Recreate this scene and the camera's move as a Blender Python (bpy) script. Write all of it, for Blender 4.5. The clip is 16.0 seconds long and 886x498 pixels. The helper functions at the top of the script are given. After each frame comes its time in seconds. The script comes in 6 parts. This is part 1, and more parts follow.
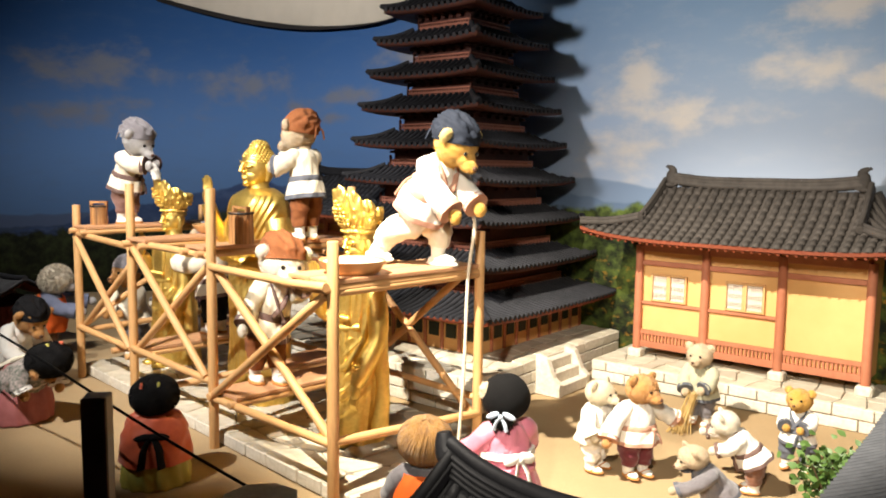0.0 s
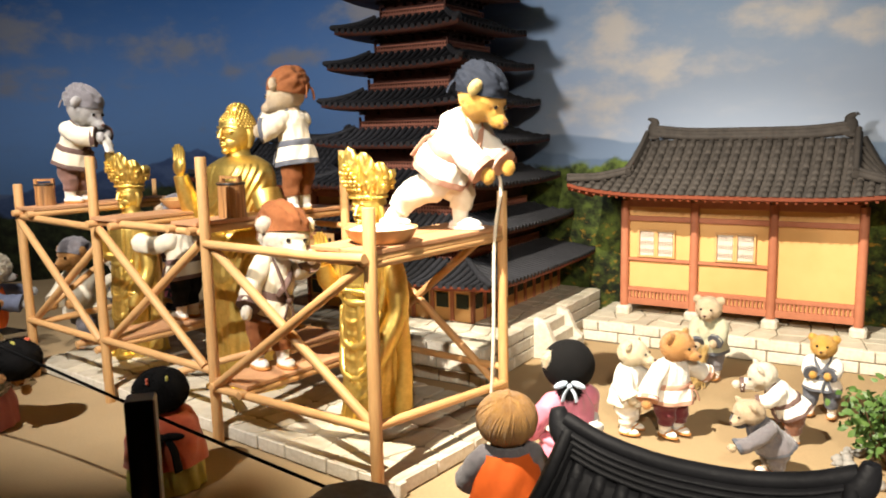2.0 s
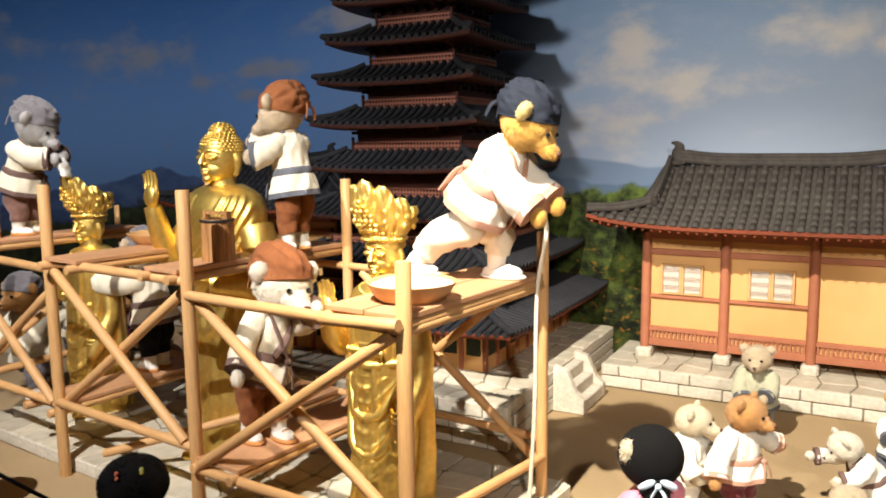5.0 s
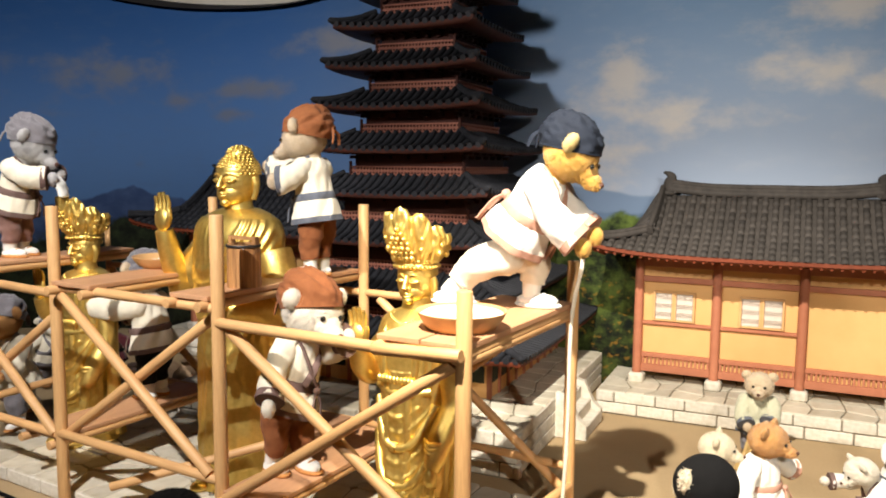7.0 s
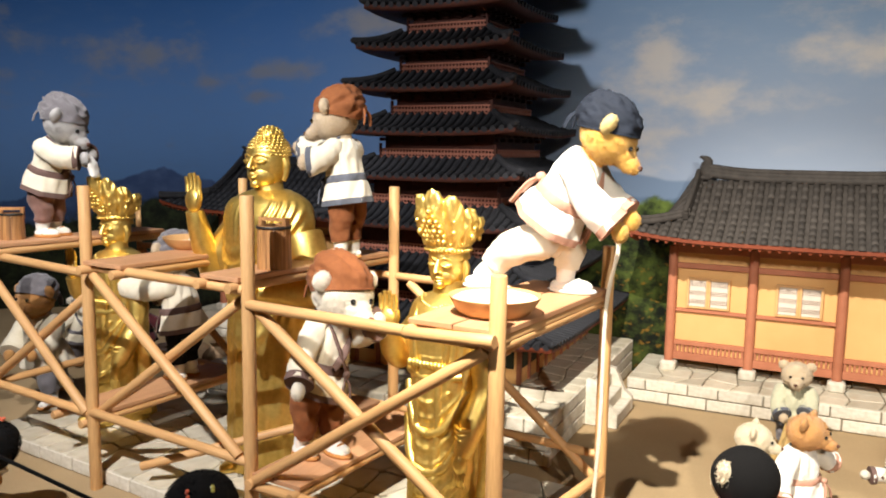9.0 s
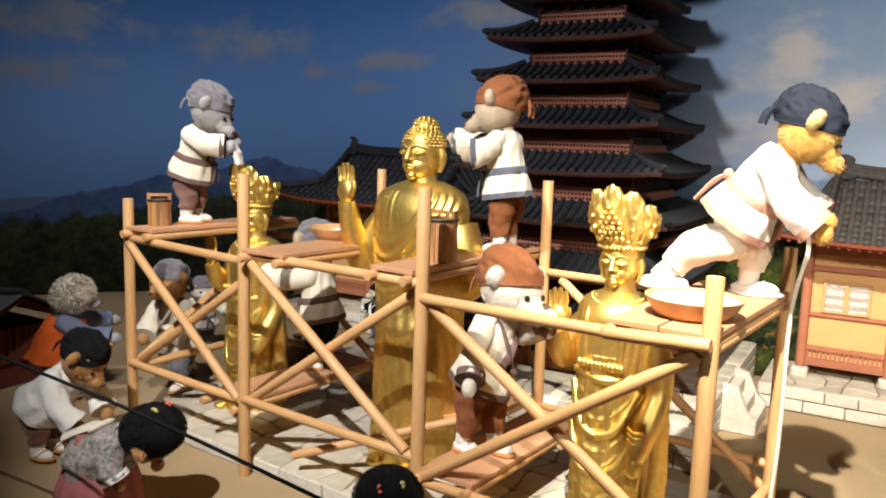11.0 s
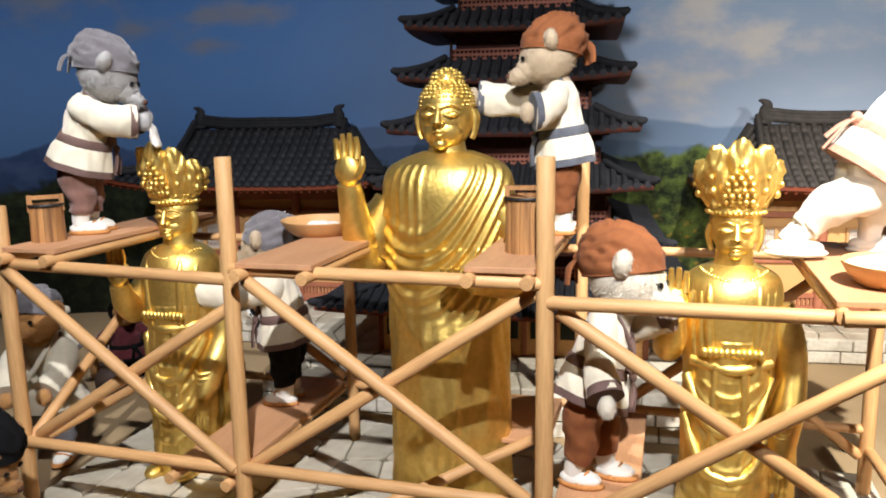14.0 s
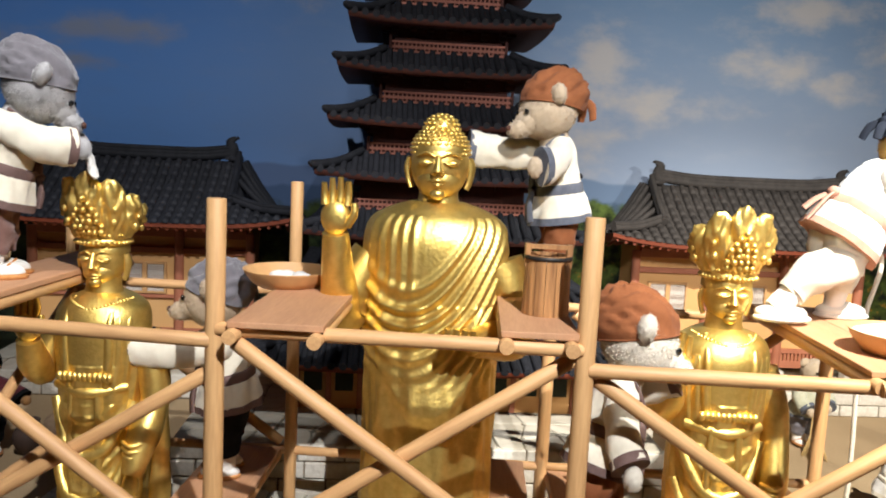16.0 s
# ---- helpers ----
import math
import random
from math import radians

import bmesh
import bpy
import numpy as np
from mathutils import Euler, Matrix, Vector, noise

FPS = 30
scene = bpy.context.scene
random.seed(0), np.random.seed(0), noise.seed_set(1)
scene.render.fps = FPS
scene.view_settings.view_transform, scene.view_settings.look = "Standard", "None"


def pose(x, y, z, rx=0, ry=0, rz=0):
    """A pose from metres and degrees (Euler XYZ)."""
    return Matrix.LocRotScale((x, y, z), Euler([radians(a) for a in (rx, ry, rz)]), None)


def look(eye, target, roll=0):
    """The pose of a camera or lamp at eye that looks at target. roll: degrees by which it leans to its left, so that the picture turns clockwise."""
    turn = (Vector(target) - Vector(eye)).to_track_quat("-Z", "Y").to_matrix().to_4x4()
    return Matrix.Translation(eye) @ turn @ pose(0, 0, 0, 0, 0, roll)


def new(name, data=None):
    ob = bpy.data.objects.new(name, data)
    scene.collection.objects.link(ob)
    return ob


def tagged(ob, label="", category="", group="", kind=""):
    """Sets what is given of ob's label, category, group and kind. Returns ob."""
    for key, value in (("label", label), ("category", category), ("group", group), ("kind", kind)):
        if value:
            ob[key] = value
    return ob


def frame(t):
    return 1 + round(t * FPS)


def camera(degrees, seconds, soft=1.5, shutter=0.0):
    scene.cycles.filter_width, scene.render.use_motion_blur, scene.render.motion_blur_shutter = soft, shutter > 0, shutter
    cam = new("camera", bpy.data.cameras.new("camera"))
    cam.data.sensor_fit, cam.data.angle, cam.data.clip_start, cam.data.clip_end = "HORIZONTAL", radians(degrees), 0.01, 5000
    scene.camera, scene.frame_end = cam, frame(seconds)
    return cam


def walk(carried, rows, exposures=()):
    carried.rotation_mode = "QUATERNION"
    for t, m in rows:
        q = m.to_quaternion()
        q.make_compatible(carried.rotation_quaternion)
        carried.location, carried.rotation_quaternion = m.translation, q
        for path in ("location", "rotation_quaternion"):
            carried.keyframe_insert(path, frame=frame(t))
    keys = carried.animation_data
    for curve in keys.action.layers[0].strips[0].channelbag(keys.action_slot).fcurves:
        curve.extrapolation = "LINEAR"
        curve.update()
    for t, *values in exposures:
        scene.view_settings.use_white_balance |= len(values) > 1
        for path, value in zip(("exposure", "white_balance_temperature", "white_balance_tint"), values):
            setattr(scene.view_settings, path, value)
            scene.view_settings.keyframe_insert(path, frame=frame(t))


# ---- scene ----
cam = camera(59.3, 16.0, soft=1.9)
PATH = [
    (0, (0.673, 0.287, 0.945), (0.296, 2.24, 0.731), 0.8),
    (0.5, (0.646, 0.32, 0.925), (0.284, 2.267, 0.642), 0.2),
    (1, (0.523, 0.373, 0.924), (0.387, 2.35, 0.656), -1.3),
    (1.5, (0.372, 0.39, 0.899), (0.308, 2.372, 0.638), -2.3),
    (2, (0.295, 0.402, 0.915), (0.168, 2.375, 0.619), -1.2),
    (2.5, (0.258, 0.492, 0.924), (0.182, 2.461, 0.582), -2.2),
    (3, (0.235, 0.598, 0.919), (0.11, 2.567, 0.589), -1.6),
    (3.5, (0.226, 0.677, 0.928), (0.048, 2.645, 0.619), -1.3),
    (6, (-0.062, 0.782, 0.98), (0.044, 2.764, 0.734), -0.2),
    (6.5, (-0.128, 0.787, 0.983), (-0.002, 2.77, 0.754), -0.0),
    (7, (-0.144, 0.784, 0.98), (-0.005, 2.767, 0.764), 0.5),
    (7.5, (-0.147, 0.783, 0.98), (-0.01, 2.767, 0.768), 0.5),
    (8, (-0.15, 0.79, 0.977), (0.027, 2.77, 0.752), 0.5),
    (10.5, (-0.219, 0.856, 0.972), (-0.341, 2.832, 0.694), 1.4),
    (11, (-0.444, 0.862, 0.966), (-0.504, 2.842, 0.689), 1.8),
    (11.5, (-0.6, 0.88, 0.941), (-0.653, 2.854, 0.62), 0.8),
    (12, (-0.683, 0.988, 0.924), (-0.735, 2.954, 0.561), -1.7),
    (12.5, (-0.769, 1.174, 0.933), (-0.737, 3.141, 0.574), -2.8),
    (13, (-0.844, 1.283, 0.917), (-0.728, 3.25, 0.575), -2.8),
    (13.5, (-0.935, 1.368, 0.916), (-0.606, 3.305, 0.546), -0.5),
    (14, (-1.112, 1.406, 0.941), (-0.512, 3.281, 0.588), -1.0),
    (14.5, (-1.24, 1.428, 0.946), (-0.464, 3.239, 0.604), -0.5),
    (15, (-1.304, 1.472, 0.954), (-0.458, 3.265, 0.688), 2.0),
    (15.5, (-1.365, 1.602, 0.97), (-0.427, 3.352, 0.735), 2.0),
    (16, (-1.414, 1.674, 0.954), (-0.362, 3.357, 0.705), 2.9),
]
walk(cam, [(t, look(eye, target, roll)) for t, eye, target, roll in PATH],
     exposures=[(0.0, 0.23, 6750, 10), (1.5, 0.15, 6850, 10), (3.0, -0.20, 6750, 10), (7.0, -0.25, 6450, 10), (11.5, -0.22, 6300, 10), (16.0, -0.36, 6000, 10)])

# ---- world and lamps ----
world = bpy.data.worlds.new("world")
scene.world = world
world.use_nodes = True
world.node_tree.nodes["Background"].inputs[0].default_value = (0.9, 0.92, 1.0, 1)
world.node_tree.nodes["Background"].inputs[1].default_value = 0.002
scene.view_settings.exposure = 0.0


def spot(name, eye, target, watts, angle, blend, size, colour):
    lamp = bpy.data.lights.new(name, "SPOT")
    lamp.energy, lamp.spot_size, lamp.spot_blend, lamp.shadow_soft_size, lamp.color = watts, radians(angle), blend, size, colour
    ob = new(name, lamp)
    ob.matrix_world = look(eye, target)
    return ob


WARM = (1.0, 0.93, 0.82)
NEUTRAL = (1.0, 0.97, 0.95)
spot("spot_lamp", (-0.36, 1.40, 2.42), (0.82, 3.0, 0.1), 980, 54, 0.7, 0.02, WARM)
spot("spot_lamp", (-1.25, 1.0, 2.42), (-0.80, 3.15, 0.48), 630, 44, 0.85, 0.02, NEUTRAL)
spot("spot_lamp", (0.35, -0.7, 1.95), (1.10, 3.2, 0.36), 390, 40, 0.9, 0.03, WARM)
spot("spot_lamp", (-1.85, 0.75, 2.0), (1.10, 3.80, 1.40), 450, 44, 1.0, 0.12, NEUTRAL)
spot("mural_lamp", (-1.55, 2.5, 2.45), (-1.45, 4.8, 1.0), 250, 94, 1.0, 0.05, NEUTRAL)

# ---- frames of reference ----
TEMPLE = pose(0, 0, 0, 0, 0, -28)            # x along the temple's front, y towards the painted wall
P3 = Vector((0.0, 2.239, 0.0))
SCAF = Matrix.Translation(P3) @ pose(0, 0, 0, 0, 0, -34.3)   # x along the scaffold, y its depth
GAZE_RIGHT, GAZE_LEFT, GAZE_FRONT = 55.7, -124.3, -34.3


def temple(u, v, z=0.0):
    return TEMPLE @ Vector((u, v, z))


def scaf(s, d, z=0.0):
    return SCAF @ Vector((s, d, z))


# ---- materials ----
def material(name, colour, rough=0.7, metal=0.0, second=None, scale=30.0, amount=0.5, bump=0.15, bump_scale=120.0, stretch=(1, 1, 1),
             sheen=0.0, per_piece=0.0, coat=0.0, large=4.0, bump_dist=0.004):
    m = bpy.data.materials.new(name)
    m.use_nodes = True
    nt = m.node_tree
    N, L = nt.nodes, nt.links
    b = N["Principled BSDF"]
    b.inputs["Roughness"].default_value, b.inputs["Metallic"].default_value = rough, metal
    if rough > 0.55 and not metal:
        b.inputs["Specular IOR Level"].default_value = 0.2
    if sheen:
        b.inputs["Sheen Weight"].default_value = sheen
    if coat:
        b.inputs["Coat Weight"].default_value = coat
    tc, mp = N.new("ShaderNodeTexCoord"), N.new("ShaderNodeMapping")
    L.new(tc.outputs["Object"], mp.inputs[0])
    mp.inputs["Scale"].default_value = stretch
    n1, n2 = N.new("ShaderNodeTexNoise"), N.new("ShaderNodeTexNoise")
    for n, s in ((n1, scale), (n2, large)):
        L.new(mp.outputs[0], n.inputs["Vector"])
        n.inputs["Scale"].default_value, n.inputs["Detail"].default_value = s, 5
    second = second or tuple(c * 0.6 for c in colour)
    mix = N.new("ShaderNodeMix")
    mix.data_type = "RGBA"
    add = N.new("ShaderNodeMath")
    add.operation = "ADD"
    L.new(n1.outputs[0], add.inputs[0])
    L.new(n2.outputs[0], add.inputs[1])
    ramp = N.new("ShaderNodeMapRange")
    ramp.inputs["From Min"].default_value, ramp.inputs["From Max"].default_value = 0.75, 1.3
    ramp.inputs["To Max"].default_value = amount
    L.new(add.outputs[0], ramp.inputs["Value"])
    L.new(ramp.outputs[0], mix.inputs["Factor"])
    mix.inputs["A"].default_value, mix.inputs["B"].default_value = (*colour, 1), (*second, 1)
    out = mix.outputs["Result"]
    if per_piece:
        info, hsv, mr = N.new("ShaderNodeObjectInfo"), N.new("ShaderNodeHueSaturation"), N.new("ShaderNodeMapRange")
        L.new(info.outputs["Random"], mr.inputs["Value"])
        mr.inputs["To Min"].default_value, mr.inputs["To Max"].default_value = 1 - per_piece, 1 + per_piece
        L.new(mr.outputs[0], hsv.inputs["Value"])
        L.new(out, hsv.inputs["Color"])
        out = hsv.outputs[0]
    L.new(out, b.inputs["Base Color"])
    if bump:
        nb, bp = N.new("ShaderNodeTexNoise"), N.new("ShaderNodeBump")
        L.new(mp.outputs[0], nb.inputs["Vector"])
        nb.inputs["Scale"].default_value, nb.inputs["Detail"].default_value = bump_scale, 4
        L.new(nb.outputs[0], bp.inputs["Height"])
        bp.inputs["Strength"].default_value, bp.inputs["Distance"].default_value = bump, bump_dist
        L.new(bp.outputs[0], b.inputs["Normal"])
    return m


SAND = material("sand", (0.42, 0.30, 0.165), 0.95, second=(0.28, 0.195, 0.10), scale=220, amount=0.5, bump=0.35, bump_scale=500, large=3)
GOLD = material("gold_leaf", (0.93, 0.68, 0.20), 0.43, 0.95, second=(0.66, 0.43, 0.08), scale=70, amount=0.65, bump=0.28, bump_scale=140, large=9, bump_dist=0.003)
POLE = material("pale_wood", (0.66, 0.385, 0.16), 0.55, second=(0.38, 0.18, 0.06), scale=30, amount=0.55, bump=0.15, bump_scale=60, stretch=(6, 6, 0.6))
POLE_SIDE = material("pale_wood_rail", (0.65, 0.375, 0.155), 0.55, second=(0.38, 0.17, 0.06), scale=30, amount=0.55, bump=0.15, bump_scale=60, stretch=(6, 6, 0.6), per_piece=0.12)
BOARD = material("deck_board", (0.57, 0.31, 0.16), 0.6, second=(0.40, 0.20, 0.10), scale=40, amount=0.6, bump=0.2, bump_scale=80, stretch=(8, 0.6, 8))
BUCKET = material("bucket_wood", (0.56, 0.28, 0.10), 0.5, second=(0.13, 0.05, 0.018), scale=16, amount=0.85, bump=0.2, bump_scale=60, stretch=(7, 7, 0.5), per_piece=0.2)
BOWL = material("bowl_wood", (0.64, 0.37, 0.15), 0.5, second=(0.42, 0.20, 0.07), scale=25, amount=0.6, bump=0.1)
HOOP = material("hoop_metal", (0.05, 0.045, 0.04), 0.5, 0.6)
TILE = material("roof_tile", (0.058, 0.049, 0.042), 0.72, second=(0.024, 0.021, 0.018), scale=40, amount=0.8, bump=0.3, bump_scale=150, per_piece=0.25)
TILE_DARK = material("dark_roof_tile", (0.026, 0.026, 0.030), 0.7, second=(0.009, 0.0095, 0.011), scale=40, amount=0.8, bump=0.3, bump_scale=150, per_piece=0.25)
TILE_BLACK = material("black_roof_tile", (0.028, 0.028, 0.032), 0.55, second=(0.012, 0.012, 0.014), scale=30, amount=0.8, bump=0.3, bump_scale=120, per_piece=0.2)
TILE_GREY = material("grey_roof_tile", (0.10, 0.105, 0.115), 0.7, second=(0.05, 0.052, 0.058), scale=40, amount=0.8, bump=0.3, bump_scale=150, per_piece=0.2)
OCHRE = material("ochre_plaster", (0.66, 0.38, 0.15), 0.85, second=(0.60, 0.32, 0.11), scale=14, amount=0.5, bump=0.1, bump_scale=90)
RED_WOOD = material("red_painted_wood", (0.42, 0.16, 0.085), 0.6, second=(0.31, 0.105, 0.055), scale=30, amount=0.6, bump=0.12, per_piece=0.06)
EAVE_RED = material("eave_red", (0.20, 0.045, 0.018), 0.65, second=(0.08, 0.02, 0.009), scale=50, amount=0.6)
PAGODA_RED = material("pagoda_wood", (0.075, 0.024, 0.016), 0.7, second=(0.04, 0.014, 0.01), scale=50, amount=0.7)
LATTICE = material("salmon_lattice", (0.38, 0.15, 0.10), 0.7, second=(0.26, 0.09, 0.06), scale=60, amount=0.5)
WINDOW_LATTICE = material("window_lattice", (0.40, 0.29, 0.22), 0.7, second=(0.28, 0.19, 0.14), scale=60, amount=0.5)
PAPER = material("window_paper", (0.70, 0.65, 0.56), 0.8, second=(0.5, 0.42, 0.31), scale=60, amount=0.4, bump=0.05)
DARK = material("dark_opening", (0.03, 0.035, 0.02), 0.7)
STONE = material("pale_stone", (0.68, 0.63, 0.53), 0.9, second=(0.44, 0.38, 0.28), scale=55, amount=0.75, bump=0.6, bump_scale=90, per_piece=0.08)
SAGE = material("sage_linen", (0.46, 0.44, 0.31), 0.9, second=(0.34, 0.32, 0.21), scale=40, amount=0.5, bump=0.35, bump_scale=420, sheen=0.2)
MORTAR = material("stone_joint", (0.24, 0.205, 0.15), 0.95, second=(0.2, 0.17, 0.12), scale=60, amount=0.6, bump=0.3)
FLAG = material("flagstone", (0.58, 0.53, 0.42), 0.9, second=(0.36, 0.30, 0.20), scale=18, amount=0.7, bump=0.35, bump_scale=110, per_piece=0.14)
CREAM = material("cream_cotton", (0.74, 0.67, 0.52), 0.9, second=(0.62, 0.54, 0.39), scale=40, amount=0.5, bump=0.35, bump_scale=420, sheen=0.3)
WHITE = material("white_cotton", (0.80, 0.77, 0.70), 0.9, second=(0.70, 0.66, 0.57), scale=40, amount=0.5, bump=0.3, bump_scale=420, sheen=0.3)
BROWN_CLOTH = material("brown_cloth", (0.20, 0.085, 0.045), 0.9, second=(0.11, 0.045, 0.025), scale=40, amount=0.6, bump=0.35, bump_scale=420, sheen=0.3)
RUST = material("rust_cloth", (0.25, 0.088, 0.030), 0.85, second=(0.15, 0.048, 0.018), scale=30, amount=0.6, bump=0.3, bump_scale=420, sheen=0.03)
DUSK = material("plum_trim", (0.16, 0.10, 0.085), 0.9, second=(0.10, 0.06, 0.05), scale=60, amount=0.5, bump=0.3, bump_scale=420)
PINK_TRIM = material("dusty_pink_cloth", (0.50, 0.28, 0.20), 0.9, second=(0.40, 0.20, 0.13), scale=60, amount=0.5, bump=0.3, bump_scale=420)
SLATE = material("slate_cloth", (0.12, 0.125, 0.145), 0.9, second=(0.06, 0.065, 0.08), scale=40, amount=0.6, bump=0.35, bump_scale=420, sheen=0.05)
GREY_CLOTH = material("grey_cloth", (0.17, 0.155, 0.162), 0.9, second=(0.10, 0.092, 0.098), scale=40, amount=0.6, bump=0.35, bump_scale=420, sheen=0.3)
MAUVE = material("mauve_cloth", (0.25, 0.135, 0.105), 0.9, second=(0.16, 0.08, 0.065), scale=40, amount=0.6, bump=0.35, bump_scale=420, sheen=0.2)
NAVY = material("navy_cloth", (0.014, 0.018, 0.028), 0.8, second=(0.008, 0.010, 0.016), scale=40, amount=0.6, bump=0.35, bump_scale=300)
BLACK_CLOTH = material("black_cloth", (0.006, 0.0055, 0.006), 0.9, second=(0.006, 0.006, 0.007), scale=40, amount=0.6, bump=0.35, bump_scale=300)
MAROON = material("maroon_cloth", (0.13, 0.025, 0.03), 0.85, second=(0.08, 0.015, 0.02), scale=40, amount=0.6, bump=0.3, sheen=0.3)
CORAL = material("coral_silk", (0.66, 0.125, 0.045), 0.5, second=(0.48, 0.06, 0.03), scale=20, amount=0.6, bump=0.2, bump_scale=90, sheen=0.3)
PINK = material("pink_silk", (0.75, 0.24, 0.32), 0.55, second=(0.62, 0.15, 0.22), scale=20, amount=0.6, bump=0.2, bump_scale=90, sheen=0.3)
ROSE = material("rose_skirt", (0.40, 0.14, 0.135), 0.7, second=(0.30, 0.09, 0.09), scale=20, amount=0.6, bump=0.2, bump_scale=90)
LIME = material("yellow_green_silk", (0.48, 0.44, 0.09), 0.55, second=(0.36, 0.33, 0.05), scale=20, amount=0.6, bump=0.2, bump_scale=90)
ORANGE = material("orange_cloth", (0.75, 0.13, 0.02), 0.7, second=(0.6, 0.09, 0.015), scale=25, amount=0.6, bump=0.3, bump_scale=300)
BLUE_CLOTH = material("dusty_blue_cloth", (0.17, 0.19, 0.27), 0.85, second=(0.10, 0.115, 0.17), scale=25, amount=0.6, bump=0.3, bump_scale=300)
GREEN_PRINT = material("green_print_cloth", (0.10, 0.12, 0.09), 0.85, second=(0.45, 0.36, 0.33), scale=45, amount=1.0, bump=0.3, bump_scale=300, large=30)
RIBBON = material("pale_blue_ribbon", (0.60, 0.70, 0.82), 0.5)
FUR_CREAM = material("cream_plush", (0.72, 0.62, 0.44), 0.95, second=(0.55, 0.44, 0.28), scale=60, amount=0.6, bump=0.8, bump_scale=330, sheen=0.2)
FUR_WHITE = material("ivory_plush", (0.78, 0.71, 0.58), 0.95, second=(0.62, 0.53, 0.4), scale=60, amount=0.6, bump=0.8, bump_scale=330, sheen=0.2)
FUR_GREY = material("silver_plush", (0.48, 0.46, 0.44), 0.95, second=(0.34, 0.32, 0.31), scale=60, amount=0.6, bump=0.8, bump_scale=330, sheen=0.2)
FUR_TAN = material("tan_plush", (0.58, 0.30, 0.10), 0.95, second=(0.40, 0.18, 0.05), scale=60, amount=0.6, bump=0.8, bump_scale=330, sheen=0.2)
FUR_GOLD = material("golden_plush", (0.63, 0.36, 0.08), 0.95, second=(0.5, 0.26, 0.03), scale=60, amount=0.6, bump=0.8, bump_scale=330, sheen=0.2)
FUR_PALE_GOLD = material("pale_gold_plush", (0.62, 0.48, 0.20), 0.95, second=(0.48, 0.34, 0.12), scale=60, amount=0.6, bump=0.8, bump_scale=330, sheen=0.1)
FUR_BEIGE = material("beige_plush", (0.60, 0.47, 0.31), 0.95, second=(0.42, 0.30, 0.18), scale=60, amount=0.6, bump=0.8, bump_scale=330, sheen=0.2)
HAIR = material("chestnut_mohair", (0.52, 0.27, 0.07), 0.7, second=(0.22, 0.09, 0.02), scale=40, amount=0.9, bump=0.9, bump_scale=120, stretch=(5, 5, 0.5), sheen=0.2)
BLACK_FUR = material("black_mohair", (0.004, 0.0035, 0.0035), 0.9, second=(0.008, 0.0075, 0.0075), scale=70, amount=0.6, bump=0.8, bump_scale=330)
NOSE = material("nose_thread", (0.10, 0.045, 0.03), 0.6)
EYE = material("bead_eye", (0.01, 0.01, 0.01), 0.08, coat=1.0)
STRAW = material("straw_sandal", (0.60, 0.28, 0.09), 0.85, second=(0.3, 0.11, 0.03), scale=70, amount=0.7, bump=0.4, bump_scale=200)
ROPE = material("hemp_rope", (0.78, 0.71, 0.56), 0.9, second=(0.58, 0.5, 0.36), scale=200, amount=0.8, bump=0.6, bump_scale=300)
BLACK_CORD = material("black_cord", (0.006, 0.006, 0.006), 0.6)
POST_BLACK = material("dark_painted_post", (0.045, 0.036, 0.028), 0.45, second=(0.085, 0.068, 0.050), scale=12, amount=0.7)
LEAF = material("shrub_leaf", (0.055, 0.115, 0.022), 0.5, second=(0.10, 0.17, 0.04), scale=30, amount=0.9, bump=0.1)
TWIG = material("twig_bark", (0.13, 0.08, 0.045), 0.9)
GRIT = material("white_paste", (0.78, 0.75, 0.68), 0.8, bump=0.5, bump_scale=200)
BEIGE_WALL = material("beige_ceiling_paint", (0.74, 0.68, 0.58), 0.9, second=(0.5, 0.46, 0.38), scale=6, amount=0.4, bump=0.05)
DARK_WALL = material("dark_gallery_paint", (0.022, 0.02, 0.02), 0.9, second=(0.014, 0.013, 0.013), scale=6, amount=0.5, bump=0.05)
PEBBLE = material("grey_pebble", (0.32, 0.30, 0.27), 0.85, second=(0.2, 0.19, 0.17), scale=40, amount=0.7, bump=0.3)
PAINT_RED = material("faded_red_boards", (0.22, 0.055, 0.035), 0.75, second=(0.12, 0.03, 0.02), scale=40, amount=0.7, bump=0.2)
CLAY = material("fired_clay", (0.10, 0.065, 0.05), 0.6, second=(0.06, 0.04, 0.03), scale=30, amount=0.6)

BURLAP = material("burlap", (0.36, 0.24, 0.14), 0.95, second=(0.22, 0.14, 0.08), scale=90, amount=0.7, bump=0.6, bump_scale=350)
STRAW_PALE = material("dry_straw", (0.52, 0.36, 0.14), 0.9, second=(0.36, 0.22, 0.08), scale=60, amount=0.7)


